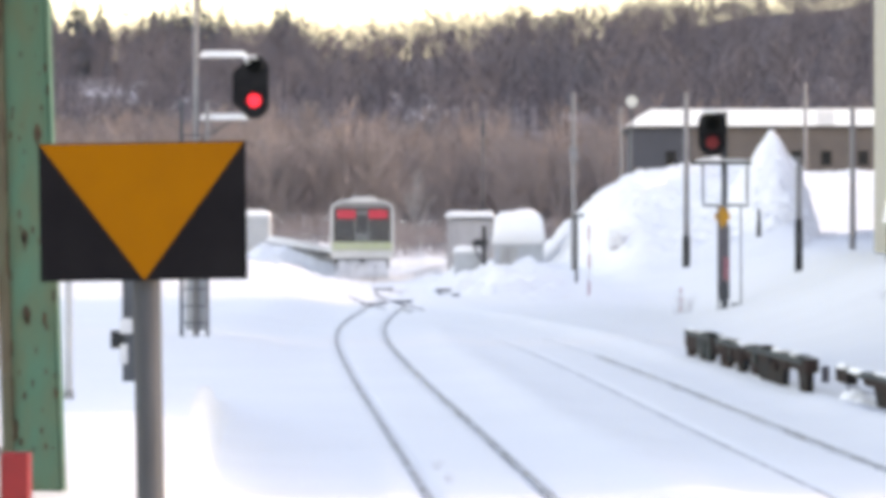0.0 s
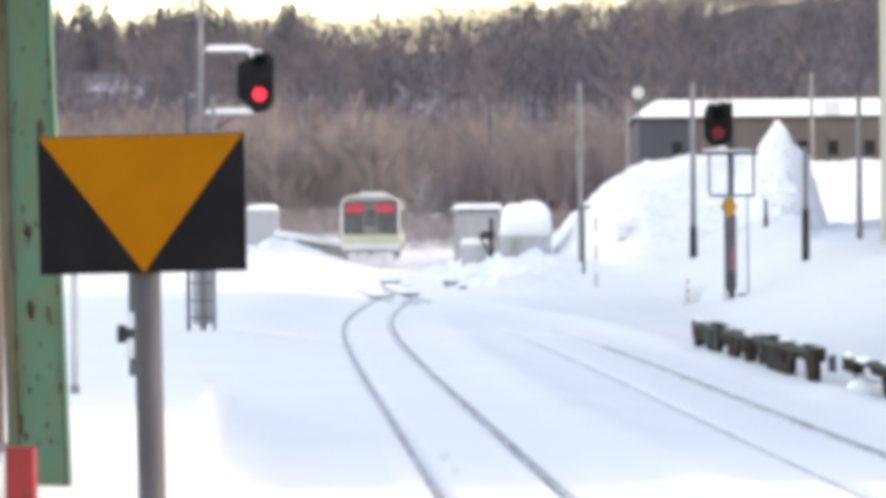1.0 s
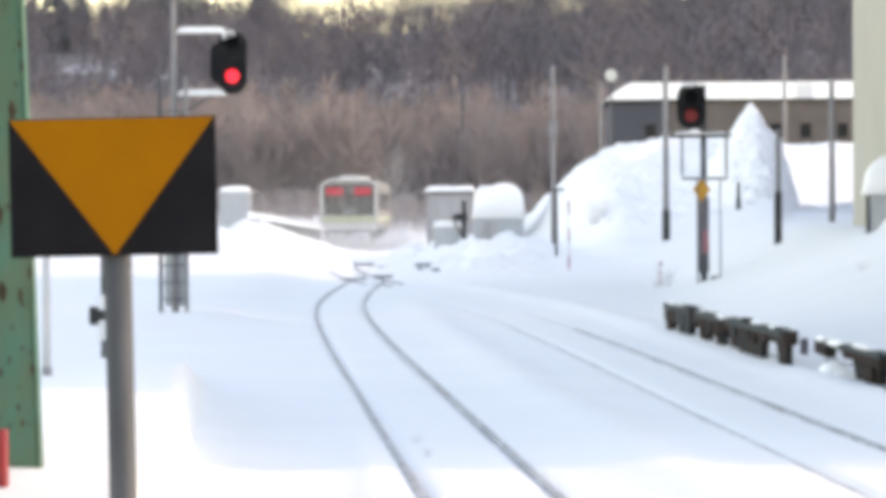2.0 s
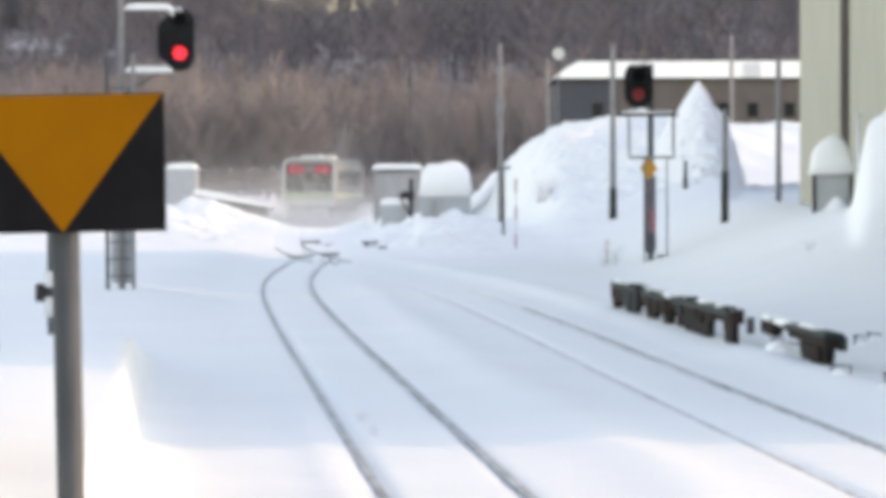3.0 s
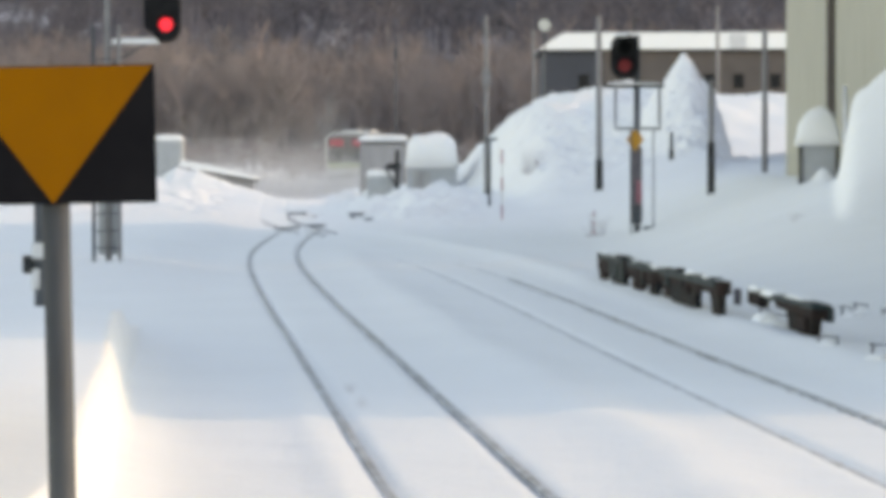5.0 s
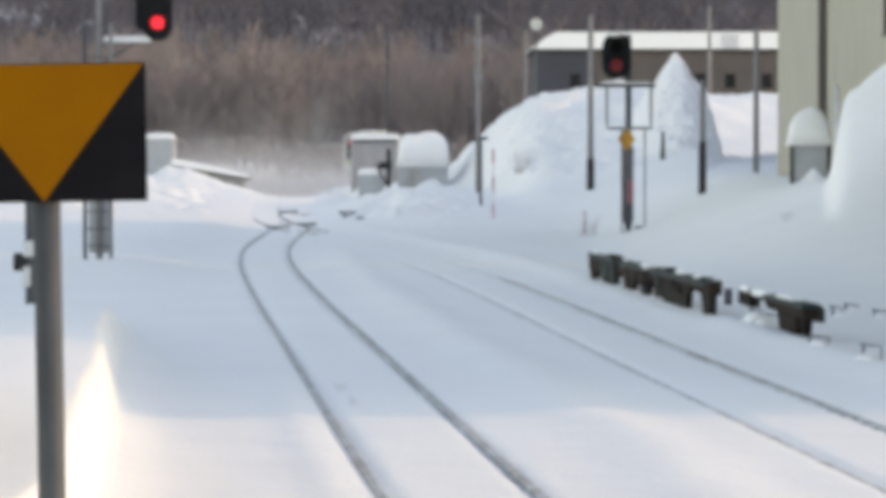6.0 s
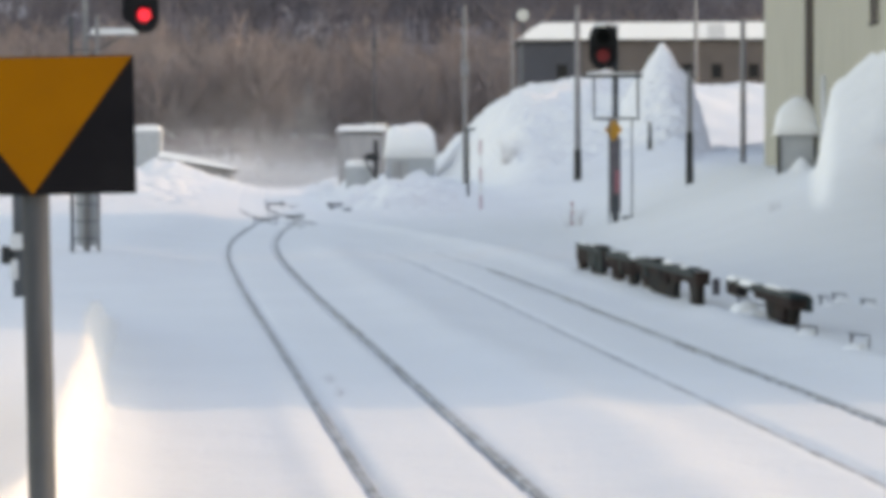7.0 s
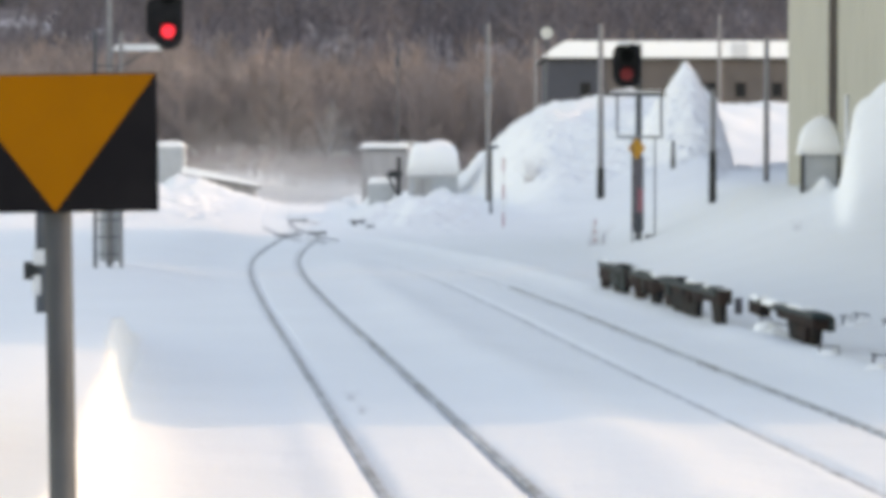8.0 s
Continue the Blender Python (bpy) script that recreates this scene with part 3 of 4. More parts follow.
def signal_left():
    d = 71.0
    mx = -6.641
    z = floor_at(mx, d)
    t = thing("railway_signal", (mx, d, z), "tall bracket railway signal showing red, snow on its arms", "railway signal", "railway signals")
    sx = -5.582 - mx
    part("mast", rodded((0, 0, -0.4), (0, 0, 7.263 - z), 0.065, 0.055, 14), CONCRETE, t, "pale grey mast", smooth=True)
    for x in (-0.262, 0.240):
        part("ladder_rail", boxed(x - 0.035, x + 0.035, -0.22, -0.16, -0.3, 4.750 - z), GALV if x < 0 else CONCRETE, t)
    for k in range(12):
        part("ladder_rung", rodded((-0.262, -0.19, 0.25 + k * 0.33), (0.240, -0.19, 0.25 + k * 0.33), 0.014, sides=6), GALV, t)
    for v, thick in ((5.657, 0.05), (4.445, 0.04)):
        arm = part("bracket_arm", boxed(-0.05, sx - 0.02, 0.06, 0.16, v - z - thick, v - z, bevel=0.01), GALV, t)
        part("snow_strip", snow_dome(sx - 0.1, 0.14, 0.07, v, 6), SNOW_CAP, arm, "strip of snow on the arm").location = (sx / 2, 0.11, v - z)
    part("stay", rodded((0, 0.1, 4.445 - z - 0.5), (sx * 0.7, 0.1, 4.445 - z - 0.04), 0.02), GALV, t)
    lamp_head(t, sx + 0.075, (5.622 + 4.413) / 2 - z, 0.0, 0.56, 1.21, SIGNAL_RED, 0, 2, 0.07)
    part("side_board", plate([(sx - 0.36, 4.74 - z), (sx - 0.28, 4.62 - z), (sx - 0.02, 4.62 - z), (sx - 0.02, 5.40 - z), (sx - 0.28, 5.40 - z), (sx - 0.36, 5.28 - z)], 0.05, 0.10), SIGNAL_BLACK, t, "black board behind the lamps")
    part("hood_snow", snow_dome(0.07, 0.2, 0.12, 3.0), SNOW_CAP, t, "streak of snow on the hood").location = (sx - 0.06, -0.12, 5.52 - z)
    part("relay_box", boxed(-0.218, 0.218, 0.1, 0.4, 0.1, 1.2, bevel=0.02), CABINET, t)


def signal_right():
    d = 95.0
    mx = 4.794
    z = floor_at(mx, d)
    t = thing("railway_signal", (mx, d, z), "railway signal showing dim red above a small caged ladder platform", "railway signal", "railway signals")
    part("mast", rodded((0, 0, -0.3), (0, 0, 5.300 - z), 0.085, 0.075, 14), GALV, t, smooth=True)
    lamp_head(t, -0.322, (5.344 + 4.131) / 2 - z, -0.2, 0.731, 1.198, SIGNAL_RED_DIM, 0, 2)
    part("finial", rodded((-0.073, 0, 5.344 - z), (-0.029, 0, 5.885 - z), 0.02), GALV, t)
    deck = part("deck", boxed(-0.877, 0.702, -0.35, 0.35, 3.941 - z, 4.014 - z, bevel=0.01), DARK_STEEL, t, "dark steel platform")
    part("snow_strip", snow_dome(1.462, 0.6, 0.06, 4.0, 6), SNOW_CAP, deck, "snow on the deck").location = (-0.088, 0, 4.014 - z)
    for x in (-38, 40):
        part("cage_post", boxed(x * 0.014615 - 0.019, x * 0.014615 + 0.019, -0.33, -0.27, 2.903 - z, 3.941 - z), CAGE, t)
        part("cage_post", boxed(x * 0.014615 - 0.019, x * 0.014615 + 0.019, 0.27, 0.33, 2.991 - z, 3.941 - z), CAGE, t)
    part("cage_bar", boxed(-0.585, 0.614, -0.33, -0.28, 2.845 - z, 2.918 - z), CAGE, t)
    s = 0.307
    c = 2.596 - z
    part("warning_board", plate([(-0.058, c + s), (-0.058 - s * 0.75, c), (-0.058, c - s), (-0.058 + s * 0.75, c)], -0.16, -0.12), ORANGE, t, "orange diamond board")
    part("equipment_case", boxed(-0.13, 0.08, -0.2, -0.09, 0.42 - z, 0.886 - z, bevel=0.02), GALV, t)
    part("equipment_column", boxed(-0.15, 0.13, -0.08, 0.12, 0.45 - z, 2.4 - z, bevel=0.03), PURPLE_GREY, t, "purple-grey column casing")
    part("faded_stripe", boxed(-0.03, 0.12, -0.1, -0.082, 0.95 - z, 1.55 - z), FADED_RED, t, "faded red stripe")
    for x in (-12, 28):
        part("ladder_rail", boxed(x * 0.014615 - 0.018, x * 0.014615 + 0.018, -0.3, -0.25, -0.2, 2.888 - z), GALV, t)
    part("cable_trough", boxed(0.175, 0.731, -0.15, 0.25, -0.1, 0.13, bevel=0.03), GALV, t)


signal_left()
signal_right()


# ---------------------------------------------------------------- rusty stock beside the second track
def slab(outline, x0, x1, rng=None):
    """A plate standing along the rack: outline of (along, up), between two sides, with a worn outline."""
    if rng:
        outline = [(a + rng.uniform(-0.05, 0.05), b + rng.uniform(-0.012, 0.012)) for a, b in outline]
    bm = plate(outline, x0, x1)
    for v in bm.verts:
        v.co = (v.co.y, v.co.x, v.co.z)
    bmesh.ops.recalc_face_normals(bm, faces=bm.faces)
    bmesh.ops.bevel(bm, geom=list(bm.edges), offset=0.012, segments=1, affect="EDGES")
    return bm


def rail_rack():
    """A row of old iron frames set end to end on stub legs, rusty below, with snow along their tops."""
    x0, y0, x1, y1 = 3.671, 49.5, 2.733, 63.0
    rng = random.Random(3)
    t = thing("iron_rack", (x0, y0, -0.02), "rusted dark iron frames on stub legs, capped with snow", "iron rack", "iron racks", turn=-math.degrees(math.atan2(x1 - x0, y1 - y0)))
    # each frame: its two ends, underside and top
    for a, b, low, top in ((-0.75, 5.6, 0.38, 0.56), (5.8, 9.5, 0.32, 0.55), (9.85, 13.9, 0.26, 0.56)):
        beam = part("iron_beam", slab([(a, low), (b, low), (b, top - 0.02), (a, top - 0.02)], -0.2, -0.02, rng), BROWN_IRON, t, "rust-brown beam")
        part("flange", slab([(a + 0.3, top - 0.09), (b - 0.1, top - 0.09), (b - 0.1, top), (a + 0.3, top)], -0.22, 0.03), TEAL_IRON, beam, "dark teal upper flange")
        for k in range(5):
            y = a + (b - a) * rng.uniform(0.02, 0.9)
            part("lug", slab([(y, low - rng.uniform(0.0, 0.12)), (y + rng.uniform(0.2, 0.5), low - rng.uniform(-0.03, 0.08)), (y + 0.3, top - rng.uniform(0.05, 0.12)), (y + 0.04, top - 0.1)], -0.235, -0.19), rng.choice((OLD_IRON, BROWN_IRON, TEAL_IRON)), beam)
            y = a + (b - a) * rng.uniform(0.05, 0.9)
            part("lug", boxed(-0.2, -0.05, y, y + rng.uniform(0.2, 0.5), top - 0.03, top + rng.uniform(0.0, 0.05), bevel=0.012), rng.choice((OLD_IRON, TEAL_IRON)), beam)
        for k in range(3):
            n = (b - a) * rng.uniform(0.14, 0.26)
            y = a + (b - a) * (0.2 + 0.3 * k) + rng.uniform(-0.2, 0.2)
            part("snow_cap", snow_dome(0.24, n, rng.uniform(0.04, 0.08), 7 * k + a, 3, 0.02), SNOW_CAP, t, "lumpy snow cap").location = (-0.06 + rng.uniform(-0.04, 0.04), y, top - 0.01)
    # legs and hangers under the frames, from the near end: outline of each
    for outline in ([(-0.65, -0.2), (-0.05, -0.2), (0.0, 0.2), (0.25, 0.39), (-0.7, 0.39)],
                    [(1.7, -0.05), (3.5, -0.03), (4.2, 0.15), (4.4, 0.39), (1.5, 0.39), (1.6, 0.2)],
                    [(4.4, 0.18), (5.0, 0.12), (5.3, 0.39), (4.3, 0.39)],
                    [(6.1, 0.1), (6.6, 0.04), (6.9, 0.33), (5.9, 0.33)],
                    [(8.0, 0.04), (8.7, 0.06), (9.0, 0.2), (9.1, 0.33), (7.7, 0.33)],
                    [(10.3, 0.15), (10.7, 0.06), (11.4, 0.05), (12.0, 0.16), (12.2, 0.28), (10.1, 0.28)],
                    [(13.2, -0.1), (13.6, -0.1), (13.8, 0.27), (13.1, 0.27)]):
        part("leg", slab(outline, -0.18, -0.08, rng), rng.choice((OLD_IRON, BROWN_IRON)), t)
    part("foot_plate", slab([(1.2, -0.03), (2.6, -0.03), (2.6, 0.03), (1.2, 0.03)], -0.22, -0.06), OLD_IRON, t)
    part("end_plate", slab([(-0.5, 0.24), (-0.42, 0.24), (-0.42, 0.46), (-0.5, 0.46)], 0.06, 0.16), PURPLE_GREY, t, "upright iron end plate")
    part("brace", rodded((-0.13, 1.9, 0.02), (-0.13, 1.2, 0.06), 0.03), OLD_IRON, t)
    part("snow_clump", snow_dome(0.2, 0.35, 0.12, 77, 3, 0.02), SNOW_CAP, t, "snow packed between two frames").location = (-0.06, 9.68, 0.40)


rail_rack()


def iron_trestle():
    x0, y0, x1, y1 = 4.363, 43.5, 4.027, 48.3
    rng = random.Random(8)
    t = thing("iron_rack", (x0, y0, 0.0), "rusted iron beam on a single trestle, crusted with snow", "iron rack", "iron racks", turn=-math.degrees(math.atan2(x1 - x0, y1 - y0)))
    head = part("iron_head", slab([(-0.3, 0.27), (0.3, 0.3), (2.4, 0.32), (2.5, 0.45), (-0.3, 0.43)], -0.16, 0.04, rng), BROWN_IRON, t, "rust-brown cross head")
    part("flange", slab([(-0.4, 0.41), (2.6, 0.42), (2.6, 0.48), (-0.4, 0.47)], -0.18, 0.06), TEAL_IRON, head, "dark teal top plate")
    part("side_wing", boxed(0.03, 0.12, -0.3, 0.1, 0.25, 0.43, bevel=0.02), TEAL_IRON, t)
    part("leg", slab([(0.25, -0.25), (1.4, -0.25), (2.0, 0.3), (0.0, 0.3)], -0.1, 0.02, rng), OLD_IRON, t)
    part("knee", slab([(0.2, 0.14), (0.5, 0.02), (1.0, 0.28), (0.2, 0.3)], -0.16, -0.10), BROWN_IRON, t, "rusty knee plate")
    part("iron_beam", slab([(2.5, 0.36), (4.3, 0.36), (4.3, 0.45), (2.5, 0.46)], -0.06, 0.03), TEAL_IRON, t)
    part("far_head", slab([(4.0, 0.24), (5.0, 0.28), (5.0, 0.46), (4.0, 0.44)], -0.12, 0.02, rng), BROWN_IRON, t, "rust-brown far head")
    part("far_flange", slab([(3.8, 0.42), (4.9, 0.42), (4.9, 0.475), (3.8, 0.475)], -0.13, 0.04), TEAL_IRON, t)
    part("hook", boxed(-0.16, -0.06, 2.9, 3.1, 0.02, 0.12, bevel=0.02), OLD_IRON, t)
    for y, n, z in ((1.3, 1.3, 0.465), (3.2, 1.4, 0.45), (4.5, 0.7, 0.47)):
        part("snow_cap", snow_dome(0.17, n, 0.06, y, 4, 0.02), SNOW_CAP, t, "crust of snow").location = (-0.05, y, z)
    for y, w, h in ((2.7, 0.3, 0.12), (3.5, 0.35, 0.2)):
        part("snow_clump", snow_dome(w, w * 1.8, h, y + 30, 2, 0.04), SNOW_CAP, t, "clump of fallen snow").location = (-0.1, y, floor_at(x0 - 0.07 * y, y0 + y) - 0.03)


iron_trestle()


def iron_bracket(x, y, seed, k=1.0):
    """A bent strip of iron and a stub, with snow heaped round the foot."""
    rng = random.Random(seed)
    z = floor_at(x, y)
    t = thing("iron_scrap", (x, y, z), "small rusty iron bracket sticking out of the snow", "scrap iron", "scrap irons", turn=rng.uniform(-30, 30))
    h = k * rng.uniform(0.18, 0.34)
    part("upright", rodded((-0.03, 0, -0.1), (rng.uniform(-0.06, 0.02), 0.02, h), 0.05 * k, 0.03 * k, 7), rng.choice((PURPLE_GREY, GALV)), t)
    part("crossbar", rodded((-0.05, 0.0, h * 0.9), (0.34 * k, 0.08, h * rng.uniform(0.6, 1.0)), 0.028 * k, 0.022 * k, 7), CAGE, t)
    part("stub", rodded((0.32 * k, 0.08, -0.05), (0.34 * k, 0.08, h * 0.75), 0.03 * k, 0.02 * k, 7), CAGE, t)
    part("snow_clump", snow_dome(0.42 * k, 0.7 * k, 0.14 * k, seed, 2, 0.03), SNOW_CAP, t, "clump of snow").location = (0.12 * k, -0.16, -0.01)


for u, y in ((4.139, 49.0), (5.315, 50.0), (5.618, 51.0), (5.833, 49.5), (4.188, 41.5), (4.419, 38.5), (4.129, 47.0)):
    iron_bracket(u, y, int(u * 100), 0.5)
SCRUB = ((-0.969, 35.0), (-0.822, 33.0))


# ---------------------------------------------------------------- poles and markers
def pole(x, y, top, r, mat, label, lower=None, arms=(), box_at=None):
    z = floor_at(x, y)
    t = thing("utility_pole", (x, y, z), label, "pole", "poles beside the line")
    part("shaft", rodded((0, 0, -0.4), (0, 0, top - z), r, r * 0.8, 12), mat, t, smooth=True)
    if lower:
        part("sleeve", rodded((0, 0, -0.1), (0, 0, lower - z), r * 1.25, r * 1.2, 12), DARK_STEEL, t, "dark lower sleeve")
    for az, aw in arms:
        part("crossarm", boxed(-aw / 2, aw / 2, -0.06, 0.06, az - z - 0.05, az - z + 0.05, bevel=0.01), mat, t)
        for s in (-1, 1):
            part("insulator", rodded((s * aw * 0.42, 0, az - z + 0.05), (s * aw * 0.42, 0, az - z + 0.2), 0.04, 0.025, 8), WHITE, t)
    if box_at:
        part("switch_box", boxed(-r * 1.6, r * 1.6, -r * 2, -r, box_at - z - 0.3, box_at - z + 0.3, bevel=0.02), mat, t, "small switch box")
    return t


pole(1.335, 140, 7.494, 0.10, CONCRETE, "pale concrete pole with a small box on the snow bank", box_at=5.125)
pole(5.140, 128, 7.045, 0.11, CONCRETE, "grey pole with a dark lower sleeve", lower=2.024)
pole(7.344, 104, 4.308, 0.09, CONCRETE, "short grey pole with a dark lower half", lower=2.548)
pole(10.057, 118, 6.218, 0.10, CONCRETE, "pale pole with a snow-plastered side")
pole(-2.654, 176, 7.892, 0.05, GALV, "thin dark pole with a small head", box_at=7.026)
pole(13.043, 180, 9.405, 0.10, CONCRETE, "distant grey pole behind the snow piles")
pole(9.637, 90, 3.894, 0.07, PALE_STEEL, "slim grey pole beside the cabinet")
pole(7.840, 131, 2.986, 0.07, DARK_STEEL, "short dark stake in the bank", lower=2.381)
post = pole(1.319, 128, 2.752, 0.05, DARK_STEEL, "slim dark post with a short cross piece on the bank's foot")
part("cross_piece", boxed(-0.12, 0.26, -0.06, 0.06, 2.70 - floor_at(1.319, 128), 2.80 - floor_at(1.319, 128), bevel=0.015), GALV, post)
pole(4.268, 190, 8.632, 0.09, CONCRETE, "distant pale post in front of the woods")


def snow_stake(x, y, top, group="snow stakes"):
    z = floor_at(x, y)
    t = thing("snow_stake", (x, y, z), "thin red and white snow marker stake", "marker stake", group)
    n = 5
    h = (top - z) / n
    for k in range(n):
        part("band", rodded((0, 0, k * h - (0.2 if k == 0 else 0)), (0, 0, (k + 1) * h), 0.03, sides=8), FADED_RED if k % 2 == 0 else WHITE, t)


snow_stake(1.616, 118, 2.369)
snow_stake(3.862, 100, 0.660)


def round_lamp(x, y, z1):
    z = floor_at(x, y)
    t = thing("street_lamp", (x, y, z), "round pale lamp on a thin pole before the woods", "lamp")
    part("shaft", rodded((0, 0, -0.3), (0, 0, z1 - z - 0.25), 0.06, 0.05), GALV, t)
    part("disc", rodded((0, -0.12, z1 - z), (0, 0.06, z1 - z), 0.32, 0.30, 18), LAMP_GLOW, t, "round glowing disc")
    part("rim", rodded((0, -0.06, z1 - z), (0, 0.1, z1 - z), 0.36, 0.34, 18), GALV, t)


round_lamp(4.823, 190, 8.866)


# ---------------------------------------------------------------- huts, cabinets and sheds
def relay_hut():
    d = 150.0
    x = -0.808
    z = floor_at(x, d)
    w = 2.031
    wall = 1.706
    t = thing("relay_hut", (x, d, z), "small grey hut under a high rounded cap of snow", "hut")
    part("wall", boxed(-w / 2, w / 2, 0, 2.0, -0.6, wall - z, bevel=0.03), CABINET, t)
    part("roof_plate", boxed(-w / 2 - 0.07, w / 2 + 0.07, -0.08, 2.08, wall - z, wall - z + 0.07, bevel=0.015), DARK_STEEL, t)
    part("door", boxed(-w / 2 + 0.25, -w / 2 + 0.95, -0.03, 0.0, -0.3, wall - z - 0.15, bevel=0.01), SHED_GREY, t)
    part("snow_cap", snow_dome(w + 0.2, 2.3, 3.022 - wall - 0.06, 5.0, 4.5, 0.1), SNOW_CAP, t, "thick rounded cap of snow", smooth=True).location = (0, 1.0, wall - z + 0.07)


def yard_shed():
    d = 160.0
    x = -2.978
    z = floor_at(x, d)
    top = 2.777
    w = 2.018
    t = thing("yard_shed", (x, d, z), "low grey lean-to shed with a snowy flat roof", "shed")
    part("back_wall", boxed(-w / 2, w / 2, 1.5, 1.6, -0.6, top - z), SHED_PALE, t)
    part("side_wall", boxed(-w / 2, -w / 2 + 0.1, 0, 1.5, -0.6, top - z), SHED_PALE, t)
    part("side_wall", boxed(w / 2 - 0.1, w / 2, 0, 1.5, -0.6, top - z), SHED_PALE, t)
    for k in range(6):
        bx = -w / 2 + 0.12 + k * (w - 0.24) / 6
        part("board", boxed(bx, bx + (w - 0.24) / 6 - 0.012, 0.02, 0.06, -0.6, top - z - 0.1), SHED_PALE, t)
    part("roof", boxed(-w / 2 - 0.15, w / 2 + 0.1, -0.2, 1.8, top - z, top - z + 0.08, bevel=0.01), PALE_STEEL, t)
    part("snow_cap", snow_dome(w + 0.2, 1.95, 0.2, 7.0, 8, 0.02), SNOW_CAP, t, "flat layer of snow").location = (0, 0.8, top - z + 0.08)


def lineside_machine():
    d = 146.0
    x = -2.516
    z = floor_at(x, d)
    t = thing("switch_stand", (x, d, z), "dark switch stand and pale cabinet in the snow", "switch stand")
    part("cabinet", boxed(-0.854, 0.180, 0.2, 0.8, -0.4, 1.406 - z, bevel=0.03), CABINET, t)
    part("cap", snow_dome(1.123, 0.7, 0.22, 1.0, 4), SNOW_CAP, t, "cushion of snow").location = (-0.337, 0.5, 1.406 - z)
    part("stand", rodded((0.359, 0, -0.3), (0.359, 0, 2.395 - z), 0.09), DARK_STEEL, t)
    part("target", boxed(-0.045, 0.494, -0.08, 0.0, 1.586 - z, 1.878 - z, bevel=0.02), DARK_STEEL, t)
    part("lever", rodded((0.359, -0.05, 0.3), (-0.135, -0.05, 1.766 - z), 0.04), DARK_STEEL, t)


def left_cabinet():
    d = 185.0
    x = -14.316
    z = floor_at(x, d)
    top = 3.000
    w = 1.537
    t = thing("yard_cabinet", (x, d, z), "tall pale grey metal cabinet with snow on top", "cabinet")
    part("case", boxed(-w / 2, w / 2, 0, 1.3, -0.6, top - z, bevel=0.05), CABINET, t)
    part("door_leaf", boxed(-w / 2 + 0.08, -0.02, -0.03, 0.0, 0.2, top - z - 0.12, bevel=0.01), CABINET, t)
    part("door_leaf", boxed(0.02, w / 2 - 0.08, -0.03, 0.0, 0.2, top - z - 0.12, bevel=0.01), CABINET, t)
    part("snow_cap", snow_dome(w + 0.05, 1.35, 0.24, 9.0, 5), SNOW_CAP, t, "cap of snow").location = (0, 0.65, top - z)
    part("dark_base", boxed(-w / 2 + 0.1, w / 2 - 0.2, -0.06, 0.0, -0.5, 0.25), DARK_STEEL, t)


def snow_roof_low():
    d = 180.0
    x0, x1 = -13.071, -9.748
    z = floor_at((x0 + x1) / 2, d)
    t = thing("lean_to", (x0, d, z), "low dark lean-to with a long sloping snowy roof", "lean-to")
    run = x1 - x0
    h0, h1 = 1.817 - z, 1.152 - z
    part("wall", plate([(0, -0.5), (run, -0.5), (run, h1 - 0.25), (0, h0 - 0.3)], 0.2, 1.6), SHED_GREY, t)
    roof = part("roof", plate([(-0.2, h0 - 0.28), (run + 0.25, h1 - 0.26), (run + 0.25, h1 - 0.16), (-0.2, h0 - 0.18)], -0.1, 2.0), DARK_STEEL, t)
    part("snow_slab", plate([(-0.25, h0 - 0.18), (run + 0.2, h1 - 0.16), (run + 0.05, h1 - 0.02), (run * 0.6, (h0 * 0.4 + h1 * 0.6) + 0.1), (run * 0.25, h0 * 0.75 + h1 * 0.25 + 0.14), (-0.2, h0 + 0.12)], -0.15, 2.1), SNOW_CAP, roof, "slab of snow")


def snow_cabinet():
    d = 92.0
    x = 9.200
    z = floor_at(x, d)
    w = 0.934
    top = 2.444
    t = thing("platform_cabinet", (x, d, z), "grey steel cabinet under a tall peak of snow", "cabinet")
    part("case", boxed(-w / 2 + 0.06, w / 2 - 0.06, 0.0, 0.7, -0.5, top - z, bevel=0.02), CABINET, t)
    for s in (-1, 1):
        part("frame_post", boxed(s * w / 2 - 0.04, s * w / 2 + 0.04, -0.06, 0.06, -0.5, top - z), DARK_STEEL, t)
    part("frame_beam", boxed(-w / 2 - 0.04, w / 2 + 0.04, -0.06, 0.0, top - z - 0.03, top - z + 0.03), DARK_STEEL, t)
    cap = part("snow_cap", snow_dome(w + 0.2, 0.95, 3.364 - top, 11.0, 1.6, 0.05), SNOW_CAP, t, "tall peak of snow", smooth=True)
    cap.location = (0, 0.35, top - z + 0.03)


relay_hut()
yard_shed()
lineside_machine()
left_cabinet()
snow_roof_low()
snow_cabinet()


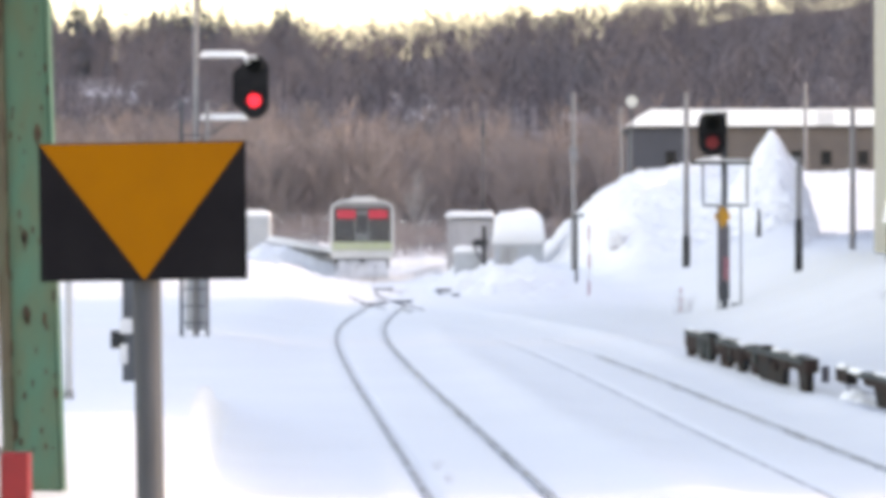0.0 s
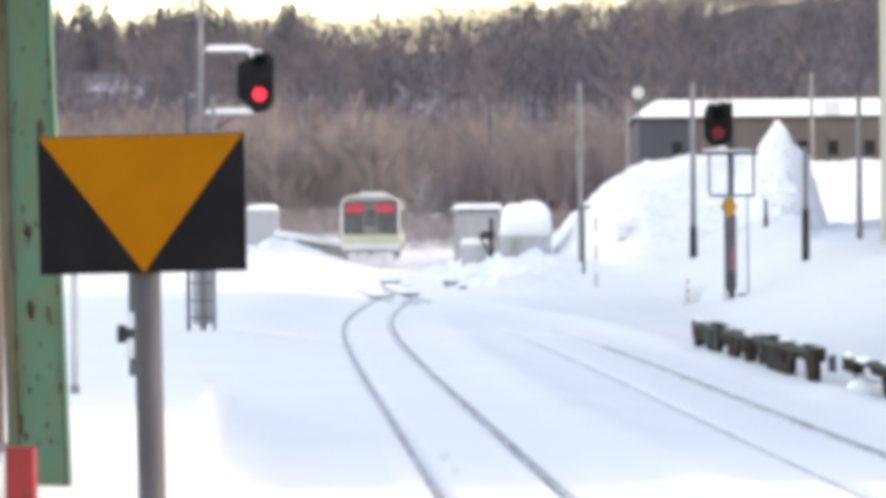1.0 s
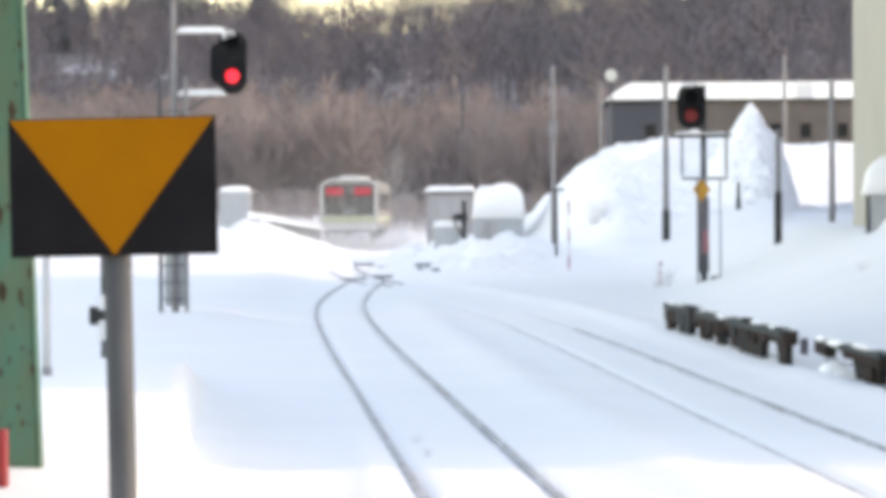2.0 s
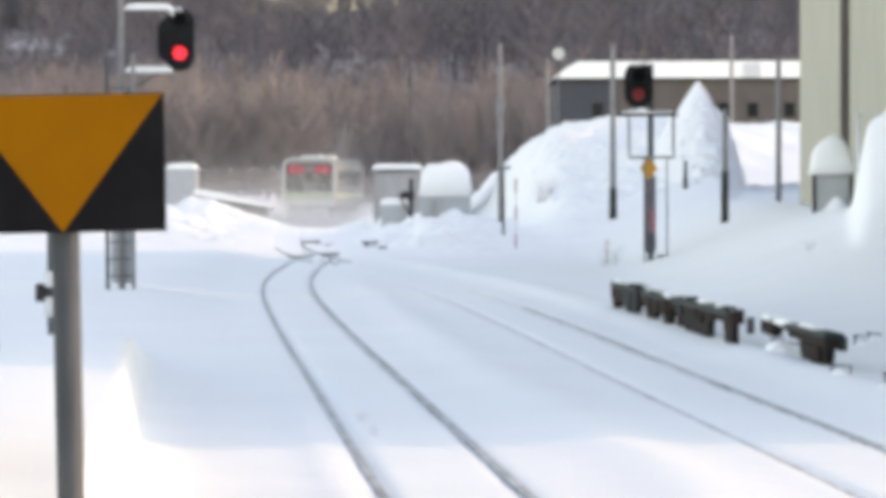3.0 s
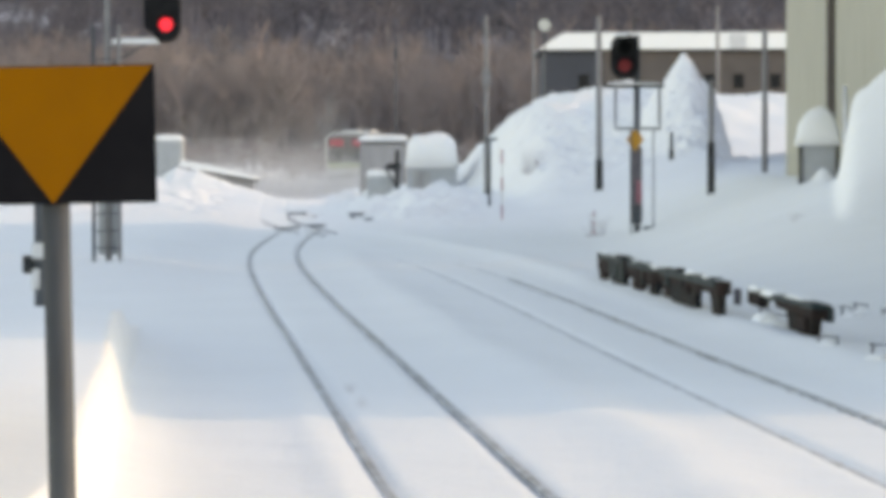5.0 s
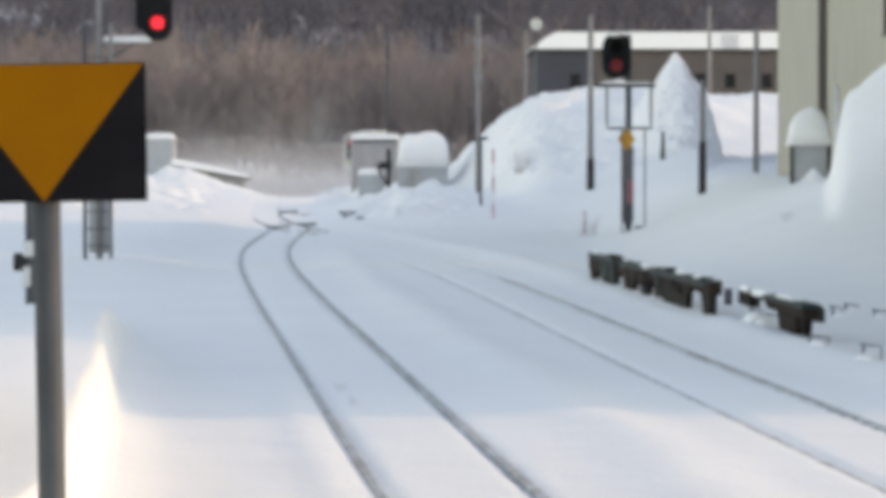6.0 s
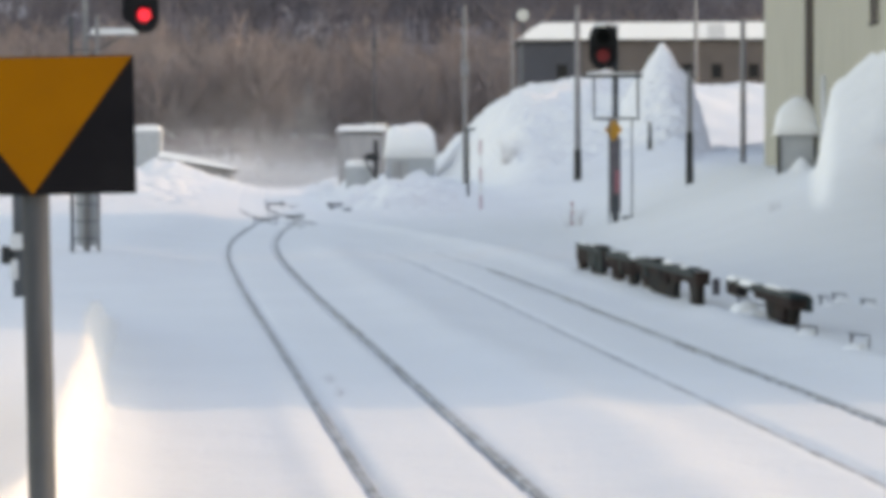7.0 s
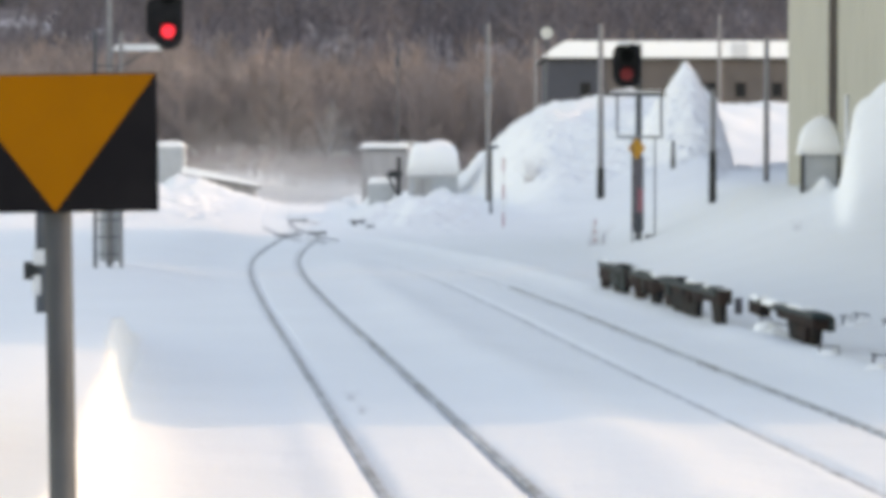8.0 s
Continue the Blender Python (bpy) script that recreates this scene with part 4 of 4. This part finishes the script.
# ---------------------------------------------------------------- buildings
def station_building(y0, y1, top, ducts, windows):
    x0 = 10.2
    t = thing("station_building", (x0, y0, 0.0), "tall cream-sided building along the line with dark downpipes", "building", "cream buildings")
    run = y1 - y0
    part("wall", boxed(0, 9.0, 0, run, -0.5, top), CREAM, t)
    part("roof", boxed(-0.35, 9.35, -0.1, run + 0.1, top, top + 0.25, bevel=0.03), DARK_STEEL, t)
    part("snow_layer", snow_dome(9.6, run + 0.15, 0.5, 21.0, 14), SNOW_CAP, t, "layer of snow").location = (4.5, run / 2, top + 0.25)
    # siding boards with a narrow shadow gap
    count = int((run - 0.2) / 0.9)
    for k in range(count):
        y = 0.02 + 0.9 * k
        part("siding_board", boxed(-0.03, -0.002, y, y + 0.88, 0.0, top - 0.02, bevel=0.006), CREAM, t)
    for y in ducts:
        part("downpipe", boxed(-0.24, -0.031, y - y0, y - y0 + 0.3, 0.0, top, bevel=0.03), BROWN_WALL, t, "dark vertical duct")
    for y in windows:
        w = part("window", boxed(-0.05, -0.031, y - y0, y - y0 + 1.6, 5.0, 7.4), PANE, t, "dark window")
        part("window_frame", boxed(-0.07, -0.05, y - y0 - 0.08, y - y0 + 1.68, 4.92, 5.0), DARK_STEEL, w)


def bank_shade_block():
    """An unseen lower block added behind the cream building to cast shade on the snow bank."""
    t = thing("bank_shade_block", (16.5, 113.0, 0.0), "unseen plain grey block behind the cream building, added to shade the bank", "building")
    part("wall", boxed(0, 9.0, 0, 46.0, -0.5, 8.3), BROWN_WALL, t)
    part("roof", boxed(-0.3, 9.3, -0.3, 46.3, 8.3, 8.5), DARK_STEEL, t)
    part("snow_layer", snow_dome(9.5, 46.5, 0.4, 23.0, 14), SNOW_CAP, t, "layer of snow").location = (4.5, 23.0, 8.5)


def long_building():
    d = 205.0
    x0 = 5.172
    wall = 7.874
    t = thing("long_building", (x0, d, 0.0), "long low brown-grey building with a snow-covered roof", "building")
    w = 26.0
    part("wall", boxed(3.3, w, 0, 12, -0.5, wall), BROWN_WALL, t)
    part("wall", boxed(0, 3.3, -0.05, 11.9, -0.5, wall - 0.02), SLATE_WALL, t, "dark slate-grey end wall")
    part("eave", boxed(-0.25, w + 0.25, -0.35, 12.3, wall, wall + 0.14, bevel=0.02), DARK_STEEL, t)
    snow = part("roof_snow", plate([(-0.3, wall + 0.14), (w + 0.3, wall + 0.14), (w + 0.3, wall + 1.08), (1.1, wall + 1.08), (0.5, wall + 0.75)], -0.4, 12.3), SNOW_CAP, t, "thick layer of roof snow")
    for u in (7.380, 14.382, 16.022, 18.072):
        x = u - x0
        win = part("window", boxed(x - 0.28, x + 0.28, -0.09, -0.051, wall - 2.0, wall - 1.25), PANE, t, "small dark window")
        part("window_frame", boxed(x - 0.34, x + 0.34, -0.11, -0.091, wall - 2.06, wall - 2.0), DARK_STEEL, win)
    part("roof_vent", boxed(15.485 - x0, 16.432 - x0, -0.5, 0.4, wall + 0.15, wall + 0.95, bevel=0.03), PALE_STEEL, t, "pale roof hatch")


# unseen near block shades the tracks; the added narrow gap passes a sun band
station_building(33.0, 74.2, 9.2, (48.0,), (63.0,))
station_building(75.9, 112.0, 13.0, (97.4,), (83.2,))
bank_shade_block()
long_building()


# ---------------------------------------------------------------- woods
def tree_shape(seed, twigs, height=1.0):
    """Bare tree of unit height: trunk, limbs and twigs as thin three-sided cones. Returns points and triangles."""
    rng = random.Random(seed)
    pts, tris = [], []

    def spike(a, b, r):
        d = (b - a).normalized()
        s = d.orthogonal().normalized()
        q = d.cross(s)
        n = len(pts)
        for k in range(3):
            ang = 2.0944 * k
            pts.append(a + (s * math.cos(ang) + q * math.sin(ang)) * r)
        pts.append(b)
        tris.extend([(n, n + 1, n + 3), (n + 1, n + 2, n + 3), (n + 2, n, n + 3)])

    lean = Vector((rng.uniform(-0.05, 0.05), rng.uniform(-0.05, 0.05), 1))
    spike(Vector((0, 0, -0.05)), lean * 0.97, 0.009)
    limbs = []
    for k in range(twigs // 6):
        f = rng.uniform(0.22, 0.92)
        a = lean * f
        ang = rng.uniform(0, 6.283)
        up = rng.uniform(0.6, 2.0)
        n = (1.02 - f) * rng.uniform(0.3, 0.62) + 0.05
        b = a + Vector((math.cos(ang), math.sin(ang), up)).normalized() * n
        spike(a, b, 0.0042)
        limbs.append((a, b, n))
    while len(tris) < twigs * 3:
        a, b, n = rng.choice(limbs)
        p = a.lerp(b, rng.uniform(0.2, 0.95))
        w = (b - a).normalized() + Vector((rng.uniform(-1, 1), rng.uniform(-1, 1), rng.uniform(0.0, 1.8)))
        spike(p, p + w.normalized() * n * rng.uniform(0.3, 0.7), 0.0031)
    return np.array([tuple(p) for p in pts]), np.array(tris)


def scatter(name, shapes, places, mat, label, category):
    """Many trees as one mesh. places: x, y, z, height, width factor."""
    rng = random.Random(11)
    allp, allt, base = [], [], 0
    for x, y, z, h, w in places:
        p, t = rng.choice(shapes)
        a = rng.uniform(0, 6.283)
        c, s = math.cos(a), math.sin(a)
        q = np.stack([(p[:, 0] * c - p[:, 1] * s) * h * w + x, (p[:, 0] * s + p[:, 1] * c) * h * w + y, p[:, 2] * h + z], 1)
        allp.append(q)
        allt.append(t + base)
        base += len(p)
    me = bpy.data.meshes.new(name)
    me.from_pydata(np.concatenate(allp).tolist(), [], np.concatenate(allt).tolist())
    me.materials.append(mat)
    return tagged(new(name, me), label, category, kind="stuff")


def conifer_shape(seed):
    """A fir of unit height: drooping sprays of needles round a trunk, with gaps."""
    rng = random.Random(seed)
    pts, tris = [], []
    for k in range(150):
        f = rng.uniform(0.06, 1.0) ** 0.85
        ang = rng.uniform(0, 6.283)
        r = (1 - f) * rng.uniform(0.14, 0.24) + 0.012
        d = Vector((math.cos(ang), math.sin(ang), 0))
        s = Vector((-d.y, d.x, 0)) * r * 0.35
        a = Vector((0, 0, f))
        b = a + d * r + Vector((0, 0, -r * 0.5))
        n = len(pts)
        pts.extend([a + Vector((0, 0, 0.02)), b + s, b - s, a + d * r * 1.1 + Vector((0, 0, -r * 0.2))])
        tris.extend([(n, n + 1, n + 3), (n, n + 3, n + 2), (n, n + 2, n + 1)])
    n = len(pts)
    pts.extend([Vector((0.02, 0, 0)), Vector((-0.01, 0.017, 0)), Vector((-0.01, -0.017, 0)), Vector((0, 0, 0.98))])
    tris.extend([(n, n + 1, n + 3), (n + 1, n + 2, n + 3), (n + 2, n, n + 3)])
    return np.array([tuple(p) for p in pts]), np.array(tris)


def build_woods():
    rng = random.Random(21)
    shapes = [tree_shape(k, 165) for k in range(12)]
    near = []
    for k in range(1450):
        y = 285 + 95 * rng.random() ** 1.2
        x = rng.uniform(-0.16, 0.15) * y
        near.append((x, y, floor_at(x, y) - 0.2, rng.uniform(6.0, 9.5) * (1.0 if rng.random() > 0.12 else 1.2), rng.uniform(0.9, 1.4)))
    scatter("thicket", shapes, near, TWIG_NEAR, "dense thicket of bare brown trees", "trees")
    # added bushes cover the trunk feet, standing in for the haze there
    low = []
    for k in range(1600):
        y = rng.uniform(262, 300)
        x = rng.uniform(-0.16, 0.10) * y
        low.append((x, y, floor_at(x, y) - 0.2, rng.uniform(1.0, 2.8), rng.uniform(1.4, 2.6)))
    scatter("undergrowth", [tree_shape(80 + k, 66) for k in range(6)], low, TWIG_NEAR, "brown undergrowth added at the wood's edge in place of haze", "bushes")
    far_shapes = [tree_shape(40 + k, 90) for k in range(12)]
    far = []
    for k in range(2400):
        y = 400 + 900 * rng.random() ** 0.9
        x = rng.uniform(-0.17, 0.17) * y
        if clearing(x, y) > 0.4 and k % 2:
            continue
        far.append((x, y, floor_at(x, y) - 0.5, rng.uniform(9, 15), rng.uniform(1.2, 1.8)))
    scatter("hillside_woods", far_shapes, far, TWIG_HAZED, "bare woods on the hillside, tinted grey-purple for haze", "trees")
    firs = [conifer_shape(60 + k) for k in range(6)]
    fir_places = []
    for bearing in (-0.131, -0.127, -0.124, -0.119, -0.112, -0.106, -0.103, -0.099, -0.096, -0.094, -0.088, -0.0865, -0.0715, -0.0695, -0.068):
        for k in range(3):
            y = rng.uniform(745, 860)
            x = (bearing + rng.uniform(-0.002, 0.002)) * y
            fir_places.append((x, y, floor_at(x, y) - 1, rng.uniform(13, 19.5), rng.uniform(0.9, 1.3)))
    for k in range(14):
        y = rng.uniform(600, 1000)
        x = rng.uniform(-0.06, 0.14) * y
        fir_places.append((x, y, floor_at(x, y) - 1, rng.uniform(8, 14), rng.uniform(0.9, 1.2)))
    scatter("conifers", firs, fir_places, NEEDLES_HAZED, "conifers along the hilltop, tinted bluish for haze", "trees")


build_woods()


BUSH_TWIG = material("pinkish_twigs", (0.30, 0.25, 0.27), 0.95, second=(0.24, 0.20, 0.21), scale=0.6, island=0.1)


def bush(x, y, size, seed):
    """A fan of thin arching stems that fork once."""
    rng = random.Random(seed)
    z = floor_at(x, y)
    pts, tris = [], []
    for k in range(26):
        lean, swing = rng.uniform(-0.9, 0.9), rng.uniform(-0.5, 0.5)
        rise, thick = rng.uniform(0.55, 1.0), rng.uniform(0.006, 0.011)
        foot = rng.uniform(-0.25, 0.25)
        last = (foot * size, 0.0, -0.06)
        for j in range(1, 6):
            f = j / 5
            p = (size * (foot + lean * f ** 1.4), size * swing * f, size * rise * (1.25 * f - 0.35 * f * f * (1 + abs(lean))))
            n = len(pts)
            w = thick * size * (1.1 - f)
            pts += [(last[0] - w, last[1], last[2]), (last[0] + w, last[1], last[2]), (last[0], last[1] + 2 * w, last[2]), p]
            tris += [(n, n + 1, n + 3), (n + 1, n + 2, n + 3), (n + 2, n, n + 3)]
            last = p
    me = bpy.data.meshes.new("bare_bush")
    me.from_pydata([(x + a, y + b, z + c) for a, b, c in pts], [], tris)
    me.materials.append(BUSH_TWIG)
    return tagged(new("bare_bush", me), "bare pinkish twigs poking through the snow bank", "bush", kind="stuff")


for k, (x, y) in enumerate(SCRUB):
    bush(x, y, 0.16, 95 + k)
bush(2.993, 137, 1.5, 91)
bush(3.860, 98, 0.9, 92)
bush(7.027, 75, 0.35, 93)


def lone_trees():
    pale = material("frosted_twigs", (0.20, 0.21, 0.23), 0.9, second=(0.16, 0.165, 0.175), scale=1.0)
    x, y = -8.586, 262.0
    scatter("bare_tree", [tree_shape(101, 260)], [(x, y, floor_at(x, y), 6.4, 0.75)], pale, "pale frosted bare tree before the brown woods", "tree")
    x, y = 7.754, 600.0
    scatter("conifer", [conifer_shape(102)], [(x, y, 23.491, 7.5, 1.2)], NEEDLES_HAZED, "single dark conifer on the hillside", "tree")


lone_trees()


# ---------------------------------------------------------------- the train
def build_train():
    t = thing("train", (0, 0, 0), "pale diesel railcar with black front and glowing red tail lights", "train")
    w, top, length = 2.84, 3.62, 20.0
    hw = w / 2
    outline = [(-hw, 1.0), (hw, 1.0), (hw, 3.1), (hw - 0.12, 3.38), (hw - 0.45, 3.55), (0, top), (-hw + 0.45, 3.55), (-hw + 0.12, 3.38), (-hw, 3.1)]
    body = part("body", plate(outline, 0.0, length), TRAIN_BODY_DIM, t)
    part("front_panel", boxed(-hw + 0.15, hw - 0.15, -0.05, 0.0, 1.72, 3.22, bevel=0.02), TRAIN_BLACK, t, "black front panel")
    part("front_skirt", boxed(-hw + 0.06, hw - 0.06, -0.045, 0.0, 0.98, 1.34, bevel=0.02), TRAIN_FRONT, t, "white front skirt")
    part("windscreen", boxed(-hw + 0.34, -0.42, -0.065, -0.051, 1.95, 2.95, bevel=0.006), TRAIN_GLASS, t)
    part("windscreen", boxed(0.42, hw - 0.34, -0.065, -0.051, 1.95, 2.95, bevel=0.006), TRAIN_GLASS, t)
    part("end_door", boxed(-0.34, 0.34, -0.08, -0.051, 1.74, 3.1, bevel=0.015), TRAIN_GREY, t, "grey end door")
    part("door_window", boxed(-0.26, 0.26, -0.09, -0.081, 2.1, 2.9), TRAIN_GLASS, t)
    for s in (-1, 1):
        part("tail_light", boxed(s * 0.70 - 0.42, s * 0.70 + 0.42, -0.10, -0.066, 2.75, 3.12, bevel=0.05), TAIL_RED, t, "glowing red tail light")
        part("corner_trim", boxed(s * (hw - 0.07) - 0.06, s * (hw - 0.07) + 0.06, -0.04, 0.0, 1.2, 3.12, bevel=0.01), TRAIN_FRONT, t)
        part("lower_band", boxed(s * 0.66 - 0.65, s * 0.66 + 0.65, -0.05, 0.0, 1.36, 1.70, bevel=0.01), TRAIN_GREEN, t, "yellow-green band")
        part("side_band", boxed(s * hw - 0.012, s * hw + 0.012, 0.1, length - 0.1, 1.4, 1.65), TRAIN_GREEN, t, "yellow-green side band")
        for k in range(7):
            part("side_window", boxed(s * hw - 0.012, s * hw + 0.014, 2.6 + k * 2.3, 4.2 + k * 2.3, 1.95, 2.85), TRAIN_GLASS, t)
    part("roof_box", boxed(-0.5, 0.5, 1.2, 3.6, 3.55, 3.72, bevel=0.05), PALE_STEEL, t, "pale roof unit")
    part("roof_box", boxed(-0.6, 0.6, 8.0, 12.0, 3.55, 3.75, bevel=0.05), PALE_STEEL, t, "pale roof unit")
    part("roof_trim", plate([(-hw, 3.1), (-hw + 0.12, 3.38), (-hw + 0.45, 3.55), (0, top), (hw - 0.45, 3.55), (hw - 0.12, 3.38), (hw, 3.1), (hw - 0.1, 3.1), (hw - 0.22, 3.33), (hw - 0.5, 3.46), (-hw + 0.5, 3.46), (-hw + 0.22, 3.33), (-hw + 0.1, 3.1)], -0.03, -0.002), TRAIN_FRONT, t, "white rim over the front")
    part("snow_plough", plate([(-1.2, 0.12), (1.2, 0.12), (1.05, 0.9), (-1.05, 0.9)], -0.2, -0.05), CAKED, t, "plough caked with snow")
    part("underframe", boxed(-1.2, 1.2, 0.3, length - 0.3, 0.55, 1.0), DARK_STEEL, t)
    part("coupler", rodded((0, -0.55, 0.88), (0, 0.3, 0.88), 0.12), DARK_STEEL, t)
    for yb in (3.2, 16.8):
        bogie = part("bogie", boxed(-0.95, 0.95, yb - 1.6, yb + 1.6, 0.35, 0.6, bevel=0.03), DARK_STEEL, t)
        for yw in (-1.05, 1.05):
            for s in (-1, 1):
                part("wheel", rodded((s * 0.48, yb + yw, 0.43), (s * 0.61, yb + yw, 0.43), 0.43, sides=24), DARK_STEEL, bogie)
    return t


def powder_cloud(name, half, count, seed, size, label):
    """Loose powder: thousands of small flakes, denser below and towards the middle."""
    rng = np.random.RandomState(seed)
    c = rng.normal(0, 0.42, (count, 3)) * np.array(half)
    c[:, 2] = np.abs(rng.normal(0, 0.4, count)) * half[2] * np.where(rng.rand(count) < 0.3, 1.8, 1.0)
    c[:, 0] += 0.35 * half[0] * np.sin(c[:, 1] * 0.8 + seed)
    c[:, 2] *= 1 + 0.35 * np.sin(c[:, 0] * 1.3 + seed * 2) * np.cos(c[:, 1] * 0.7)
    s = size * (0.5 + rng.rand(count, 1, 1)) * (0.5 + 0.5 * np.exp(-c[:, 2] / 1.3))[:, None, None]
    pts = rng.normal(0, 0.75, (count, 3, 3)) * s + c[:, None, :]
    faces = np.arange(count * 3).reshape(-1, 3)
    me = bpy.data.meshes.new(name)
    me.from_pydata(pts.reshape(-1, 3).tolist(), [], faces.tolist())
    me.materials.append(POWDER)
    return tagged(new(name, me), label, "snow dust", "clouds of snow dust", kind="stuff")


TRAIN = build_train()
WAKE = powder_cloud("snow_dust", (5.4, 7.0, 1.8), 230000, 1, 0.019, "powder snow whirled up behind the train")
TRAIL = powder_cloud("snow_dust", (8.0, 14.0, 3.7), 340000, 2, 0.019, "drifting veil of powder snow over the track")
VEIL = powder_cloud("snow_dust", (7.5, 14.0, 3.6), 280000, 3, 0.019, "thin veil of powder snow settling beside the track")


def train_at(t):
    return 162.0 + 9.6 * t + 0.6 * t * t


def on_line(y, z=0.0, back=0.0):
    y = y - back
    x = float(main_line(y))
    slope = float(main_line(y + 6) - main_line(y)) / 6
    return pose(x, y, z, 0, 0, -math.degrees(math.atan(slope)))


def motions():
    steps = [0.5 * k for k in range(17)]
    walk(TRAIN, [(t, on_line(train_at(t))) for t in steps])
    walk(WAKE, [(t, on_line(train_at(t), -1.35 + 0.8 * min(1, t / 2.8), 4.0) @ pose(1.9, 0, 0)) for t in steps])
    walk(TRAIL, [(t, pose(float(main_line(168 + 5.0 * t)) - 0.15 * t, 168 + 5.0 * t, -2.6 + 2.4 * min(1, t / 3.5), 0, 0, 0)) for t in steps])
    walk(VEIL, [(t, pose(-8.5 - 0.35 * t, 186 + 1.5 * t, -4.5 + 3.9 * min(1, t / 5.5), 0, 0, 0)) for t in steps])


motions()
